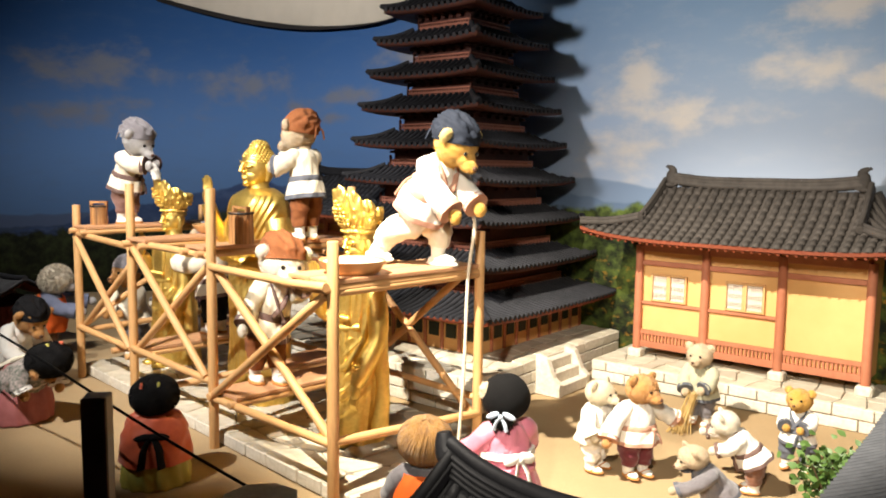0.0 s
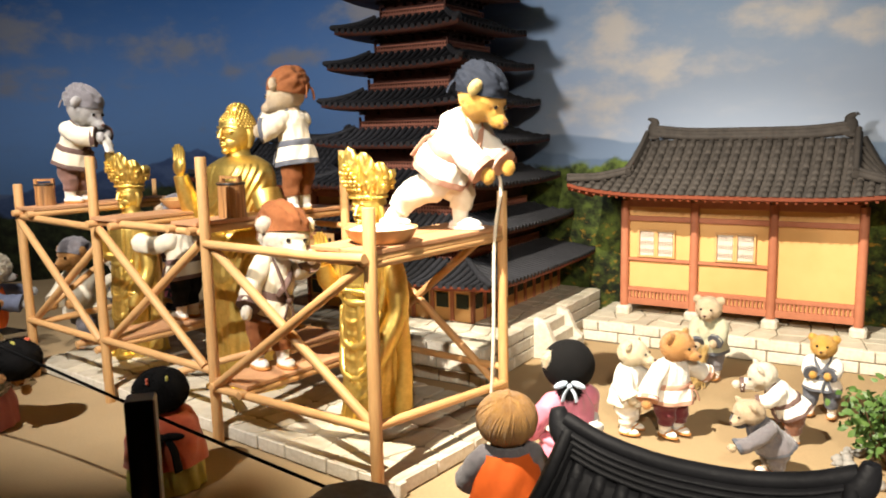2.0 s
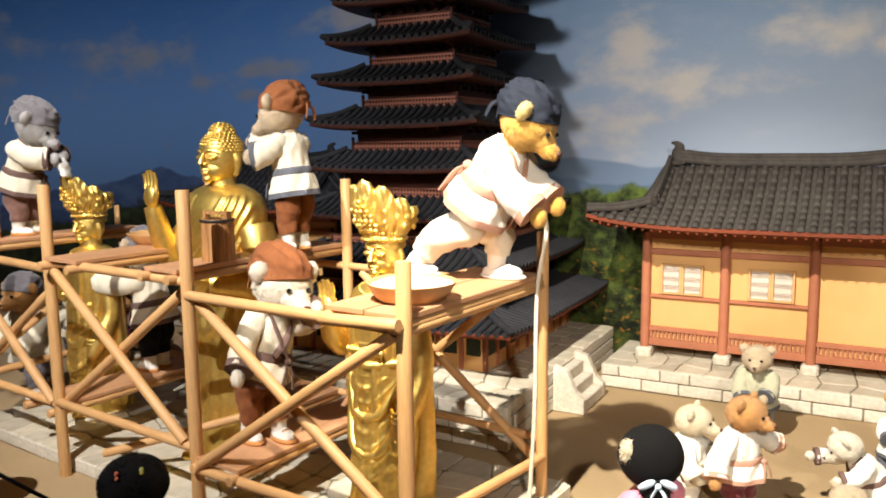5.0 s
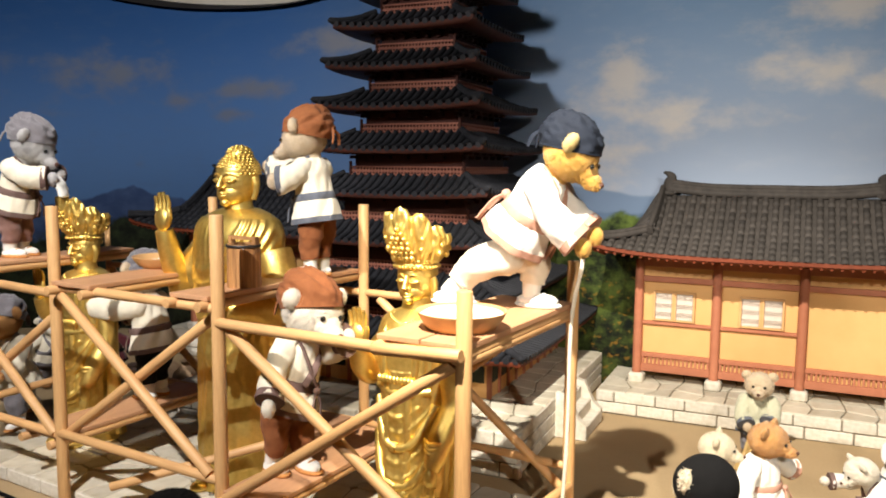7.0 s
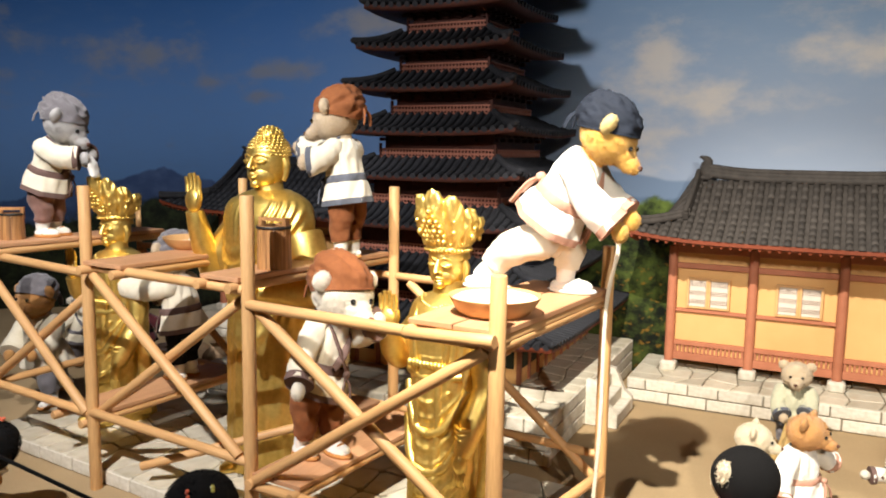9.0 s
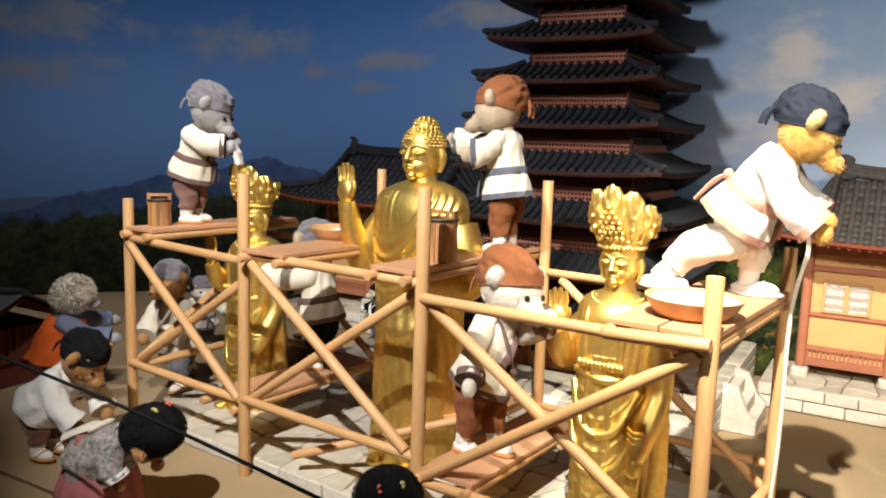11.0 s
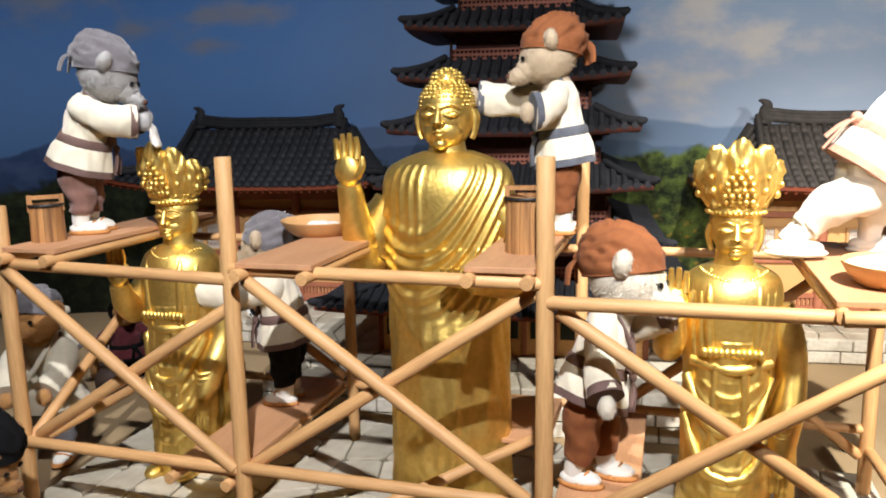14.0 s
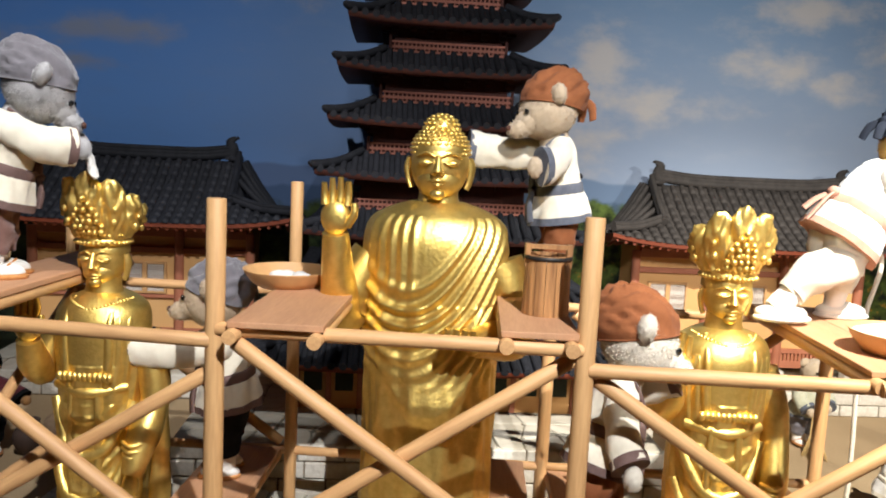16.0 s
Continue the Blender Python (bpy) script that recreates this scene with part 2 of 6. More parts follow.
def mural_material():
    """A painted landscape: sky, clouds, far hills, trees; x runs along the wall, z up."""
    m = bpy.data.materials.new("painted_landscape")
    m.use_nodes = True
    nt = m.node_tree
    N, L = nt.nodes, nt.links
    b = N["Principled BSDF"]
    b.inputs["Roughness"].default_value = 0.85
    tc, sep = N.new("ShaderNodeUVMap"), N.new("ShaderNodeSeparateXYZ")
    L.new(tc.outputs[0], sep.inputs[0])
    X, Z = sep.outputs[0], sep.outputs[1]

    def mth(op, a, c=None, d=None, clamp=False):
        n = N.new("ShaderNodeMath")
        n.operation, n.use_clamp = op, clamp
        for k, v in enumerate((a, c, d)):
            if v is None:
                continue
            if isinstance(v, (int, float)):
                n.inputs[k].default_value = v
            else:
                L.new(v, n.inputs[k])
        return n.outputs[0]

    def ramp(v, lo, hi):
        n = N.new("ShaderNodeMapRange")
        n.interpolation_type = "SMOOTHSTEP"
        L.new(v, n.inputs["Value"])
        n.inputs["From Min"].default_value, n.inputs["From Max"].default_value = lo, hi
        return n.outputs[0]

    def noise_of(sx, sz, scale, detail=5, off=0.0, rough=0.55):
        mp, n = N.new("ShaderNodeMapping"), N.new("ShaderNodeTexNoise")
        L.new(tc.outputs[0], mp.inputs[0])
        mp.inputs["Scale"].default_value, mp.inputs["Location"].default_value = (sx, sz, 1), (off, off * 0.7, 0)
        L.new(mp.outputs[0], n.inputs["Vector"])
        n.inputs["Scale"].default_value, n.inputs["Detail"].default_value, n.inputs["Roughness"].default_value = scale, detail, rough
        return n.outputs[0]

    def mix(f, a, c):
        n = N.new("ShaderNodeMix")
        n.data_type = "RGBA"
        L.new(f, n.inputs["Factor"])
        for k, v in (("A", a), ("B", c)):
            if isinstance(v, tuple):
                n.inputs[k].default_value = (*v, 1)
            else:
                L.new(v, n.inputs[k])
        return n.outputs["Result"]

    # paint turns lighter eastward; the weaker lamplight in the west is mixed into it
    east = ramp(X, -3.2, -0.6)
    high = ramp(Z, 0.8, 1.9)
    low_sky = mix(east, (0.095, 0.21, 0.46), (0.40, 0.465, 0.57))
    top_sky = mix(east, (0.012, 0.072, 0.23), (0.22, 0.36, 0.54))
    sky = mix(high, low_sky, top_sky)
    # clouds: soft banks at fixed places, broken up by noise
    ragged = noise_of(1, 1.7, 4.4, 8, 0.0, 0.6)
    total = None
    for cu, cz, su, sz in ((-1.16, 1.34, 0.15, 0.12), (-1.0, 1.21, 0.30, 0.07), (-1.25, 1.05, 0.14, 0.12), (-0.47, 1.38, 0.19, 0.07), (-0.15, 1.32, 0.12, 0.06), (-0.3, 1.6, 0.25, 0.06),
                           (-4.13, 1.47, 0.30, 0.10), (-3.60, 1.31, 0.18, 0.05), (-3.12, 1.37, 0.22, 0.045), (-3.3, 1.24, 0.12, 0.03), (-5.25, 1.60, 0.40, 0.12), (-5.25, 1.28, 0.38, 0.09), (-2.6, 1.6, 0.28, 0.06), (0.4, 1.5, 0.4, 0.12)):
        dx, dz = mth("DIVIDE", mth("SUBTRACT", X, cu), su), mth("DIVIDE", mth("SUBTRACT", Z, cz), sz)
        r2 = mth("ADD", mth("MULTIPLY", dx, dx), mth("MULTIPLY", dz, dz))
        blob = mth("POWER", 2.718, mth("MULTIPLY", r2, -0.5))
        total = blob if total is None else mth("MAXIMUM", total, blob)
    cloud = ramp(mth("ADD", total, mth("MULTIPLY", mth("SUBTRACT", ragged, 0.5), 2.4)), 0.25, 1.2)
    # cloud tint and wash carry the same dimmer west in their colour
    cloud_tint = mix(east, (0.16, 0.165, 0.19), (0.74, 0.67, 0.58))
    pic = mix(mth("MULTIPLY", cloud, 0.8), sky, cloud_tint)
    wash = noise_of(1, 2.5, 5.5, 7, 5.1)
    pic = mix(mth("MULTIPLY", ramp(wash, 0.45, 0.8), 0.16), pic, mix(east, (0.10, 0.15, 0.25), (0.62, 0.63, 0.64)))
    # far hills
    hills = ((0.86, 0.26, 1.1, 0.7, (0.22, 0.30, 0.42), (0.085, 0.135, 0.27)), (0.78, 0.20, 1.9, 3.3, (0.15, 0.22, 0.33), (0.045, 0.08, 0.17)))
    for base, amp, freq, off, right, left in hills:
        ridge = mth("ADD", mth("MULTIPLY", ramp(mth("MULTIPLY", X, -1), 2.5, 3.6), -0.3), mth("ADD", base - amp * 0.5, mth("MULTIPLY", noise_of(1, 0.0, freq, 4, off), amp)))
        mask = ramp(mth("SUBTRACT", ridge, Z), -0.006, 0.012)
        pic = mix(mask, pic, mix(east, left, right))
    # one broad blue mountain over the west
    for cx, top, wl, wr in ((-4.0, 0.84, 2.4, 1.15), (-4.75, 0.62, 2.6, 0.8)):
        rise = mth("SUBTRACT", top, mth("ADD", mth("MULTIPLY", mth("MAXIMUM", mth("SUBTRACT", cx, X), 0.0), 0.55 / wl), mth("MULTIPLY", mth("MAXIMUM", mth("SUBTRACT", X, cx), 0.0), 0.30 / wr)))
        ridge = mth("ADD", rise, mth("MULTIPLY", mth("SUBTRACT", noise_of(1, 0.0, 4.0, 5, 2.0 + cx), 0.5), 0.14))
        shade = mix(ramp(noise_of(1, 1.4, 7, 5, 3.0 - cx), 0.35, 0.7), (0.034, 0.070, 0.19), (0.065, 0.115, 0.26))
        pic = mix(ramp(mth("SUBTRACT", ridge, Z), -0.006, 0.012), pic, shade)
    # trees, with lit and shaded dabs
    west = ramp(mth("MULTIPLY", X, -1), 3.6, 5.4)
    line = mth("ADD", mth("ADD", 0.575, mth("MULTIPLY", east, 0.08)), mth("MULTIPLY", west, -0.24))
    crown = mth("ADD", line, mth("MULTIPLY", noise_of(1, 1, 9, 6, 2.2), 0.22))
    mask = ramp(mth("SUBTRACT", crown, Z), -0.02, 0.03)
    dab = noise_of(1, 1, 17, 6, 1.0, 0.65)
    bank = noise_of(1, 1, 5, 3, 9.0)
    # leaf dabs are darkened westward too, part of that dimness painted in
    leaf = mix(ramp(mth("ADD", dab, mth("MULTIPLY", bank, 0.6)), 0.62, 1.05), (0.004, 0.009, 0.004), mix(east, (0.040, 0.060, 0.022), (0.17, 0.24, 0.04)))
    flower = mth("MULTIPLY", ramp(noise_of(1, 1.4, 26, 5, 4.0), 0.56, 0.68), ramp(mth("SUBTRACT", 0.55, Z), 0.0, 0.12))
    leaf = mix(mth("MULTIPLY", mth("MULTIPLY", flower, east), 0.85), leaf, (0.50, 0.27, 0.03))
    pic = mix(mask, pic, leaf)
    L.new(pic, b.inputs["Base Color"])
    bp, nb = N.new("ShaderNodeBump"), noise_of(1, 1, 160, 4, 6.0)
    L.new(nb, bp.inputs["Height"])
    bp.inputs["Strength"].default_value, bp.inputs["Distance"].default_value = 0.1, 0.002
    L.new(bp.outputs[0], b.inputs["Normal"])
    return m


MURAL = mural_material()


# ---- mesh helpers ----
class Clay:
    """Gathers shaped surfaces with their materials and turns them into one mesh."""

    def __init__(self):
        self.v, self.f, self.m, self.mats = [], [], [], []

    def slot(self, mat):
        if mat not in self.mats:
            self.mats.append(mat)
        return self.mats.index(mat)

    def grid(self, rows, mat, closed=True, caps=(True, True)):
        """rows: lists of points, each ring as long as the next."""
        k, base, n, r = self.slot(mat), len(self.v), len(rows[0]), len(rows)
        for ring in rows:
            self.v.extend(tuple(p) for p in ring)
        for i in range(r - 1):
            for j in range(n if closed else n - 1):
                a, b = base + i * n + j, base + i * n + (j + 1) % n
                self.f.append((a, b, b + n, a + n))
                self.m.append(k)
        if closed:
            for on, ring, step in ((caps[0], rows[0], -1), (caps[1], rows[-1], 1)):
                if on:
                    start = len(self.v)
                    self.v.extend(tuple(p) for p in ring[::step])
                    self.f.append(tuple(range(start, start + n)))
                    self.m.append(k)

    def tri(self, a, b, c, mat):
        base = len(self.v)
        self.v += [tuple(a), tuple(b), tuple(c)]
        self.f.append((base, base + 1, base + 2))
        self.m.append(self.slot(mat))

    def ball(self, centre, radii, mat, turn=None, seg=18, rings=12, rough=0.0, freq=20.0, fuzz=0, fuzz_len=0.01, xf=None, lower=-1.0, upper=1.0):
        """An ellipsoid, or the band of it between lower and upper (-1 to 1); rough: uneven surface; fuzz: number of pile tufts."""
        c, R = Vector(centre), (Euler([radians(a) for a in turn]).to_matrix() if turn else Matrix.Identity(3))
        xf = xf or Matrix.Identity(4)
        a0, a1 = math.asin(lower), math.asin(upper)
        rows = []
        for i in range(rings + 1):
            la = a0 + (a1 - a0) * i / rings
            ring = []
            for j in range(seg):
                lo = 2 * math.pi * j / seg
                d = Vector((math.cos(la) * math.cos(lo), math.cos(la) * math.sin(lo), math.sin(la)))
                p = R @ Vector((d.x * radii[0], d.y * radii[1], d.z * radii[2]))
                if rough:
                    p *= 1 + rough * noise.noise((c + p) * freq)
                ring.append(xf @ (c + p))
            rows.append(ring)
        self.grid(rows, mat)
        for _ in range(fuzz):
            z = random.uniform(lower, upper)
            lo = random.uniform(0, 2 * math.pi)
            q = math.sqrt(1 - z * z)
            d = Vector((q * math.cos(lo), q * math.sin(lo), z))
            p = R @ Vector((d.x * radii[0], d.y * radii[1], d.z * radii[2]))
            nrm = (R @ Vector((d.x / radii[0], d.y / radii[1], d.z / radii[2]))).normalized()
            side = nrm.orthogonal()
            side.rotate(Matrix.Rotation(random.uniform(0, 6.28), 3, nrm))
            w = fuzz_len * 0.22
            tip = nrm * fuzz_len * random.uniform(0.6, 1.2) + side.cross(nrm) * fuzz_len * random.uniform(-0.5, 0.5)
            self.tri(xf @ (c + p * 0.985 + side * w), xf @ (c + p * 0.985 - side * w), xf @ (c + p + tip), mat)

    def tube(self, pts, rad, mat, seg=14, steps=4, rough=0.0, freq=30.0, flat=1.0, xf=None, caps=(True, True), up=None):
        """A round limb through the points, with a radius at each; rough: cloth folds; flat: its thickness across."""
        xf = xf or Matrix.Identity(4)
        P = [Vector(p) for p in pts]
        n = len(P)
        path, rr = [], []
        for i in range(n - 1):
            p0, p1, p2, p3 = P[max(i - 1, 0)], P[i], P[i + 1], P[min(i + 2, n - 1)]
            for k in range(steps):
                t = k / steps
                path.append(0.5 * ((2 * p1) + (p2 - p0) * t + (2 * p0 - 5 * p1 + 4 * p2 - p3) * t * t + (3 * p1 - p0 - 3 * p2 + p3) * t ** 3))
                rr.append(rad[i] + (rad[i + 1] - rad[i]) * t)
        path.append(P[-1])
        rr.append(rad[-1])
        rows, side = [], None
        for i, p in enumerate(path):
            d = (path[min(i + 1, len(path) - 1)] - path[max(i - 1, 0)]).normalized()
            if side is None:
                side = (Vector(up).cross(d) if up else d.orthogonal()).normalized()
            side = (side - d * side.dot(d)).normalized()
            other = d.cross(side)
            ring = []
            for j in range(seg):
                a = 2 * math.pi * j / seg
                off = (side * math.cos(a) + other * math.sin(a) * flat) * rr[i]
                if rough > 0.2:
                    q = (p + off) * freq
                    off *= 1 + rough * (1.3 * (0.28 - abs(noise.noise(q))) + 0.7 * (0.25 - abs(noise.noise(q * 2.1))))
                elif rough:
                    off *= 1 + rough * noise.noise((p + off) * freq)
                ring.append(xf @ (p + off))
            rows.append(ring)
        self.grid(rows, mat, caps=caps)

    def loft(self, rings, mat, seg=40, steps=4, fold=None, xf=None, caps=(True, True)):
        """A body from rings (x, y, z, half width, half depth); fold(angle, z) gives a swelling in metres."""
        xf = xf or Matrix.Identity(4)
        A = np.array(rings, float)
        n = len(A)
        rows = []
        for i in range(n - 1):
            p0, p1, p2, p3 = A[max(i - 1, 0)], A[i], A[i + 1], A[min(i + 2, n - 1)]
            for k in range(steps + (i == n - 2)):
                t = k / steps
                q = 0.5 * ((2 * p1) + (p2 - p0) * t + (2 * p0 - 5 * p1 + 4 * p2 - p3) * t * t + (3 * p1 - p0 - 3 * p2 + p3) * t ** 3)
                ring = []
                for j in range(seg):
                    a = 2 * math.pi * j / seg
                    e = fold(a, q[2]) if fold else 0.0
                    ring.append(xf @ Vector((q[0] + (q[3] + e) * math.cos(a), q[1] + (q[4] + e) * math.sin(a), q[2])))
                rows.append(ring)
        self.grid(rows, mat, caps=caps)

    def box(self, lo, hi, mat, xf=None):
        xf = xf or Matrix.Identity(4)
        base, k = len(self.v), self.slot(mat)
        for x in (lo[0], hi[0]):
            for y in (lo[1], hi[1]):
                for z in (lo[2], hi[2]):
                    self.v.append(tuple(xf @ Vector((x, y, z))))
        for q in ((0, 1, 3, 2), (4, 6, 7, 5), (0, 4, 5, 1), (2, 3, 7, 6), (0, 2, 6, 4), (1, 5, 7, 3)):
            self.f.append(tuple(base + i for i in q))
            self.m.append(k)

    def mesh(self, name, smooth=True):
        me = bpy.data.meshes.new(name)
        me.from_pydata(self.v, [], self.f)
        for m in self.mats:
            me.materials.append(m)
        me.polygons.foreach_set("material_index", self.m)
        me.polygons.foreach_set("use_smooth", [smooth] * len(self.f))
        me.update()
        return me


def thing(name, label, category, m=None, group="", kind=""):
    """An Empty that carries a thing's parts."""
    ob = new(name)
    ob.empty_display_size = 0.05
    ob.matrix_world = m or Matrix.Identity(4)
    return tagged(ob, label, category, group, kind)


def part(name, clay, parent, label="", smooth=True, m=None):
    ob = new(name, clay.mesh(name, smooth))
    ob.parent = parent
    if m is not None:
        ob.matrix_basis = m
    return tagged(ob, label)


def whole(name, clay, label, category, m=None, group="", kind="", smooth=True):
    """A thing of one mesh."""
    ob = new(name, clay.mesh(name, smooth))
    ob.matrix_world = m or Matrix.Identity(4)
    return tagged(ob, label, category, group, kind)


def share(name, me, parent, m):
    ob = new(name, me)
    ob.parent, ob.matrix_basis = parent, m
    return ob


def bevel_box_mesh(name, size, edge, mat, jitter=0.0, seed=0):
    """A block with worn edges, its base centre at the origin."""
    rnd = random.Random(seed)
    bm = bmesh.new()
    bmesh.ops.create_cube(bm, size=1)
    for v in bm.verts:
        v.co = Vector((v.co.x * size[0], v.co.y * size[1], (v.co.z + 0.5) * size[2])) + Vector((rnd.uniform(-1, 1), rnd.uniform(-1, 1), rnd.uniform(-1, 1))) * jitter
    bmesh.ops.bevel(bm, geom=bm.edges[:], offset=edge, segments=1, affect="EDGES")
    me = bpy.data.meshes.new(name)
    bm.to_mesh(me)
    bm.free()
    me.materials.append(mat)
    return me


def pole(c, a, b, r, mat):
    """A straight round pole with slightly rounded cut ends."""
    a, b = Vector(a), Vector(b)
    d = (b - a).normalized()
    c.tube([a, a + d * r * 0.12, a.lerp(b, 0.35), a.lerp(b, 0.7), b - d * r * 0.12, b], [r * 0.94, r, r * 1.02, r * 0.99, r, r * 0.94], mat, seg=14, steps=1, rough=0.03, freq=9)


# ---- setting ----
def ground():
    c = Clay()
    n = 90
    rows = []
    for i in range(n + 1):
        v = -1.5 + (4.3 + 1.5) * i / n
        rows.append([temple(u, v, 0.006 * noise.noise(Vector((u * 2.1, v * 2.1, 0))) - 0.004 + 0.0015 * noise.noise(Vector((u * 14, v * 14, 3)))) for u in
                     [-6.2 + 8.4 * j / 140 for j in range(141)]])
    c.grid(rows, SAND, closed=False)
    return whole("ground", c, "trodden pale brown sand of the courtyard", "ground", kind="structure")


ground()


def mural():
    me = bpy.data.meshes.new("backdrop")
    line = []
    for i in range(14):
        a = radians(90 - 85 * (13 - i) / 13)
        line.append((-3.6 - 1.7 * math.cos(a), 2.38 + 1.7 * math.sin(a)))
    line += [(-3.6 + 4.9 * i / 10, 4.08) for i in range(1, 11)]
    verts, faces, uvs, run = [], [], [], [-3.6 - 1.7 * radians(85)]
    for a, b in zip(line, line[1:]):
        run.append(run[-1] + math.hypot(b[0] - a[0], b[1] - a[1]))
    for (u, v), x in zip(line, run):
        verts += [temple(u, v, -0.02), temple(u, v, 2.6)]
    for i in range(len(line) - 1):
        faces.append((2 * i, 2 * i + 2, 2 * i + 3, 2 * i + 1))
        uvs += [(run[i], -0.02), (run[i + 1], -0.02), (run[i + 1], 2.6), (run[i], 2.6)]
    me.from_pydata(verts, [], faces)
    layer = me.uv_layers.new(name="painting")
    for k, q in enumerate(uvs):
        layer.data[k].uv = q
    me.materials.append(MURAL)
    me.polygons.foreach_set("use_smooth", [True] * len(faces))
    ob = new("backdrop", me)
    sol = ob.modifiers.new("thickness", "SOLIDIFY")
    sol.thickness, sol.offset = 0.03, -1
    tagged(ob, "wall painted with sky, clouds, blue hills and trees", "backdrop", kind="structure")


mural()


def room():
    c = Clay()
    c.box((-6.2, -1.55, 2.6), (2.2, 4.3, 2.66), DARK_WALL, TEMPLE)
    whole("ceiling", c, "dark painted gallery ceiling over the display", "ceiling", kind="structure", smooth=False)
    for name, lo, hi in (("wall_south", (-6.2, -1.6, 0), (2.2, -1.52, 2.6)), ("wall_east", (1.3, -1.5, 0), (1.36, 4.3, 2.6)), ("wall_west", (-6.26, -1.5, 0), (-6.2, 4.3, 2.6))):
        c = Clay()
        c.box(lo, hi, DARK_WALL, TEMPLE)
        whole(name, c, "dark painted gallery wall", "wall", kind="structure", smooth=False)
    # curved beige bulkhead over the painted wall
    c = Clay()
    rows = [[], [], [], []]
    for i in range(31):
        u = -5.1 + 2.75 * i / 30
        z = 1.785 + (0.10 if u < -3.0 else 0.28) * (u + 3.0) ** 2
        slot = 0.032 * min(1.0, max(0.08, (-2.6 - u) / 1.2))
        for row, (dv, dz) in zip(rows, ((-0.01, 0.0), (-0.01, slot), (-0.02, slot + 0.004), (-0.03, 0.8))):
            row.append(temple(u, 4.05 + dv - 0.30 * max(0, -3.6 - u) ** 2, z + dz))
    c.grid(rows[:2], DARK_WALL, closed=False)
    c.grid(rows[1:], BEIGE_WALL, closed=False)
    whole("bulkhead", c, "curved beige ceiling bulkhead with a dark lower edge", "bulkhead", kind="structure")


room()


# ---- scaffold ----
POSTS = (-1.83, -1.277, -0.656, 0.0)
TOPS = (0.754, 0.859, 0.86, 0.741)
DEPTH = 0.575


def scaffold():
    sc = thing("scaffold", "scaffold of pale round wooden poles with plank decks", "scaffold", SCAF)

    def bar(name, a, b, r=0.0125, mat=POLE_SIDE):
        # built along its own z so that the grain follows the pole
        a, b = Vector(a), Vector(b)
        c = Clay()
        pole(c, (0, 0, 0), (0, 0, (b - a).length), r, mat)
        part(name, c, sc, m=Matrix.Translation(a) @ (b - a).to_track_quat("Z", "Y").to_matrix().to_4x4())

    for s, top in zip(POSTS, TOPS):
        bar("post", (s, 0, -0.01), (s, 0, top), 0.0165, POLE)
    for s, top, r in zip(POSTS, (0.74, 0.865, 0.861, 0.74), (0.010, 0.015, 0.0155, 0.0155)):
        bar("post", (s, DEPTH, -0.01), (s, DEPTH, top), r, POLE)
    fr, bk = -0.006, 0.02
    rails = ((0.632, 0.620), (0.641, 0.641), (0.608, 0.608))
    lows = ((0.225, 0.222), (0.227, 0.225), (0.172, 0.188))
    for i in range(3):
        a, b = POSTS[i], POSTS[i + 1]
        za, zb = rails[i]
        bar("rail", (a + 0.005, fr, za), (b - 0.005, fr, zb))
        bar("rail", (a + 0.005, fr, lows[i][0]), (b - 0.005, fr, lows[i][1]))
        bar("rail", (a, DEPTH, 0.60), (b, DEPTH, 0.60), 0.011)
        bar("rail", (a, DEPTH, 0.20), (b, DEPTH, 0.20), 0.011)
    for a, za, b, zb, d in ((-1.82, 0.622, -1.287, 0.225, -0.012), (-1.80, 0.235, -1.29, 0.56, 0.014), (-1.24, 0.622, -0.685, 0.235, -0.010), (-1.265, 0.222, -0.672, 0.622, 0.012),
                            (-0.635, 0.590, -0.03, 0.193, 0.012), (-0.64, 0.180, -0.018, 0.596, -0.012)):
        bar("brace", (a, d, za), (b, d, zb), 0.0135)
    for a, za, b, zb in ((-1.81, 0.58, -1.30, 0.22), (-0.60, 0.585, -0.015, 0.135), (-0.63, 0.15, -0.06, 0.605)):
        bar("brace", (a, DEPTH, za), (b, DEPTH, zb), 0.0125)
    s = POSTS[0]
    bar("rail", (s - 0.004, 0.0, 0.205), (s - 0.004, DEPTH, 0.215), 0.0125)
    bar("brace", (s + 0.012, 0.0, 0.22), (s + 0.012, DEPTH, 0.58), 0.012)
    bar("rail", (0.004, 0.0, 0.195), (0.004, DEPTH, 0.15), 0.0125)
    bar("rail", (0.0, 0.0, 0.603), (0.0, DEPTH, 0.603), 0.012)
    # decks: two bearers and planks across
    for a, b, d0, d1, z, planks in ((-1.815, -1.675, -0.02, 0.57, 0.664, 1), (-1.25, -1.085, -0.03, 0.50, 0.655, 1), (-0.80, -0.668, -0.02, 0.57, 0.664, 1), (-0.20, 0.012, -0.01, 0.56, 0.632, 2),
                                    (-1.455, -1.295, 0.0, 0.56, 0.205, 1), (-0.648, -0.49, -0.01, 0.54, 0.200, 1), (-0.86, -0.70, 0.30, 0.57, 0.205, 1)):
        for s in (a + 0.012, b - 0.014):
            bar("bearer", (s, d0 - 0.02, z - 0.018), (s, d1 + 0.015, z - 0.018), 0.0125)
        w = (b - a) / planks
        for k in range(planks):
            me = bevel_box_mesh("plank", (w - 0.004, d1 - d0, 0.011), 0.0012, BOARD, 0.0012, k)
            share("plank", me, sc, Matrix.Translation((a + w * (k + 0.5), (d0 + d1) / 2, z - 0.006)))
    bar("bearer", (-1.10, 0.02, 0.10), (-0.72, 0.30, 0.22), 0.012)
    bar("bearer", (-0.19, -0.03, 0.612), (0.01, -0.03, 0.622), 0.013)


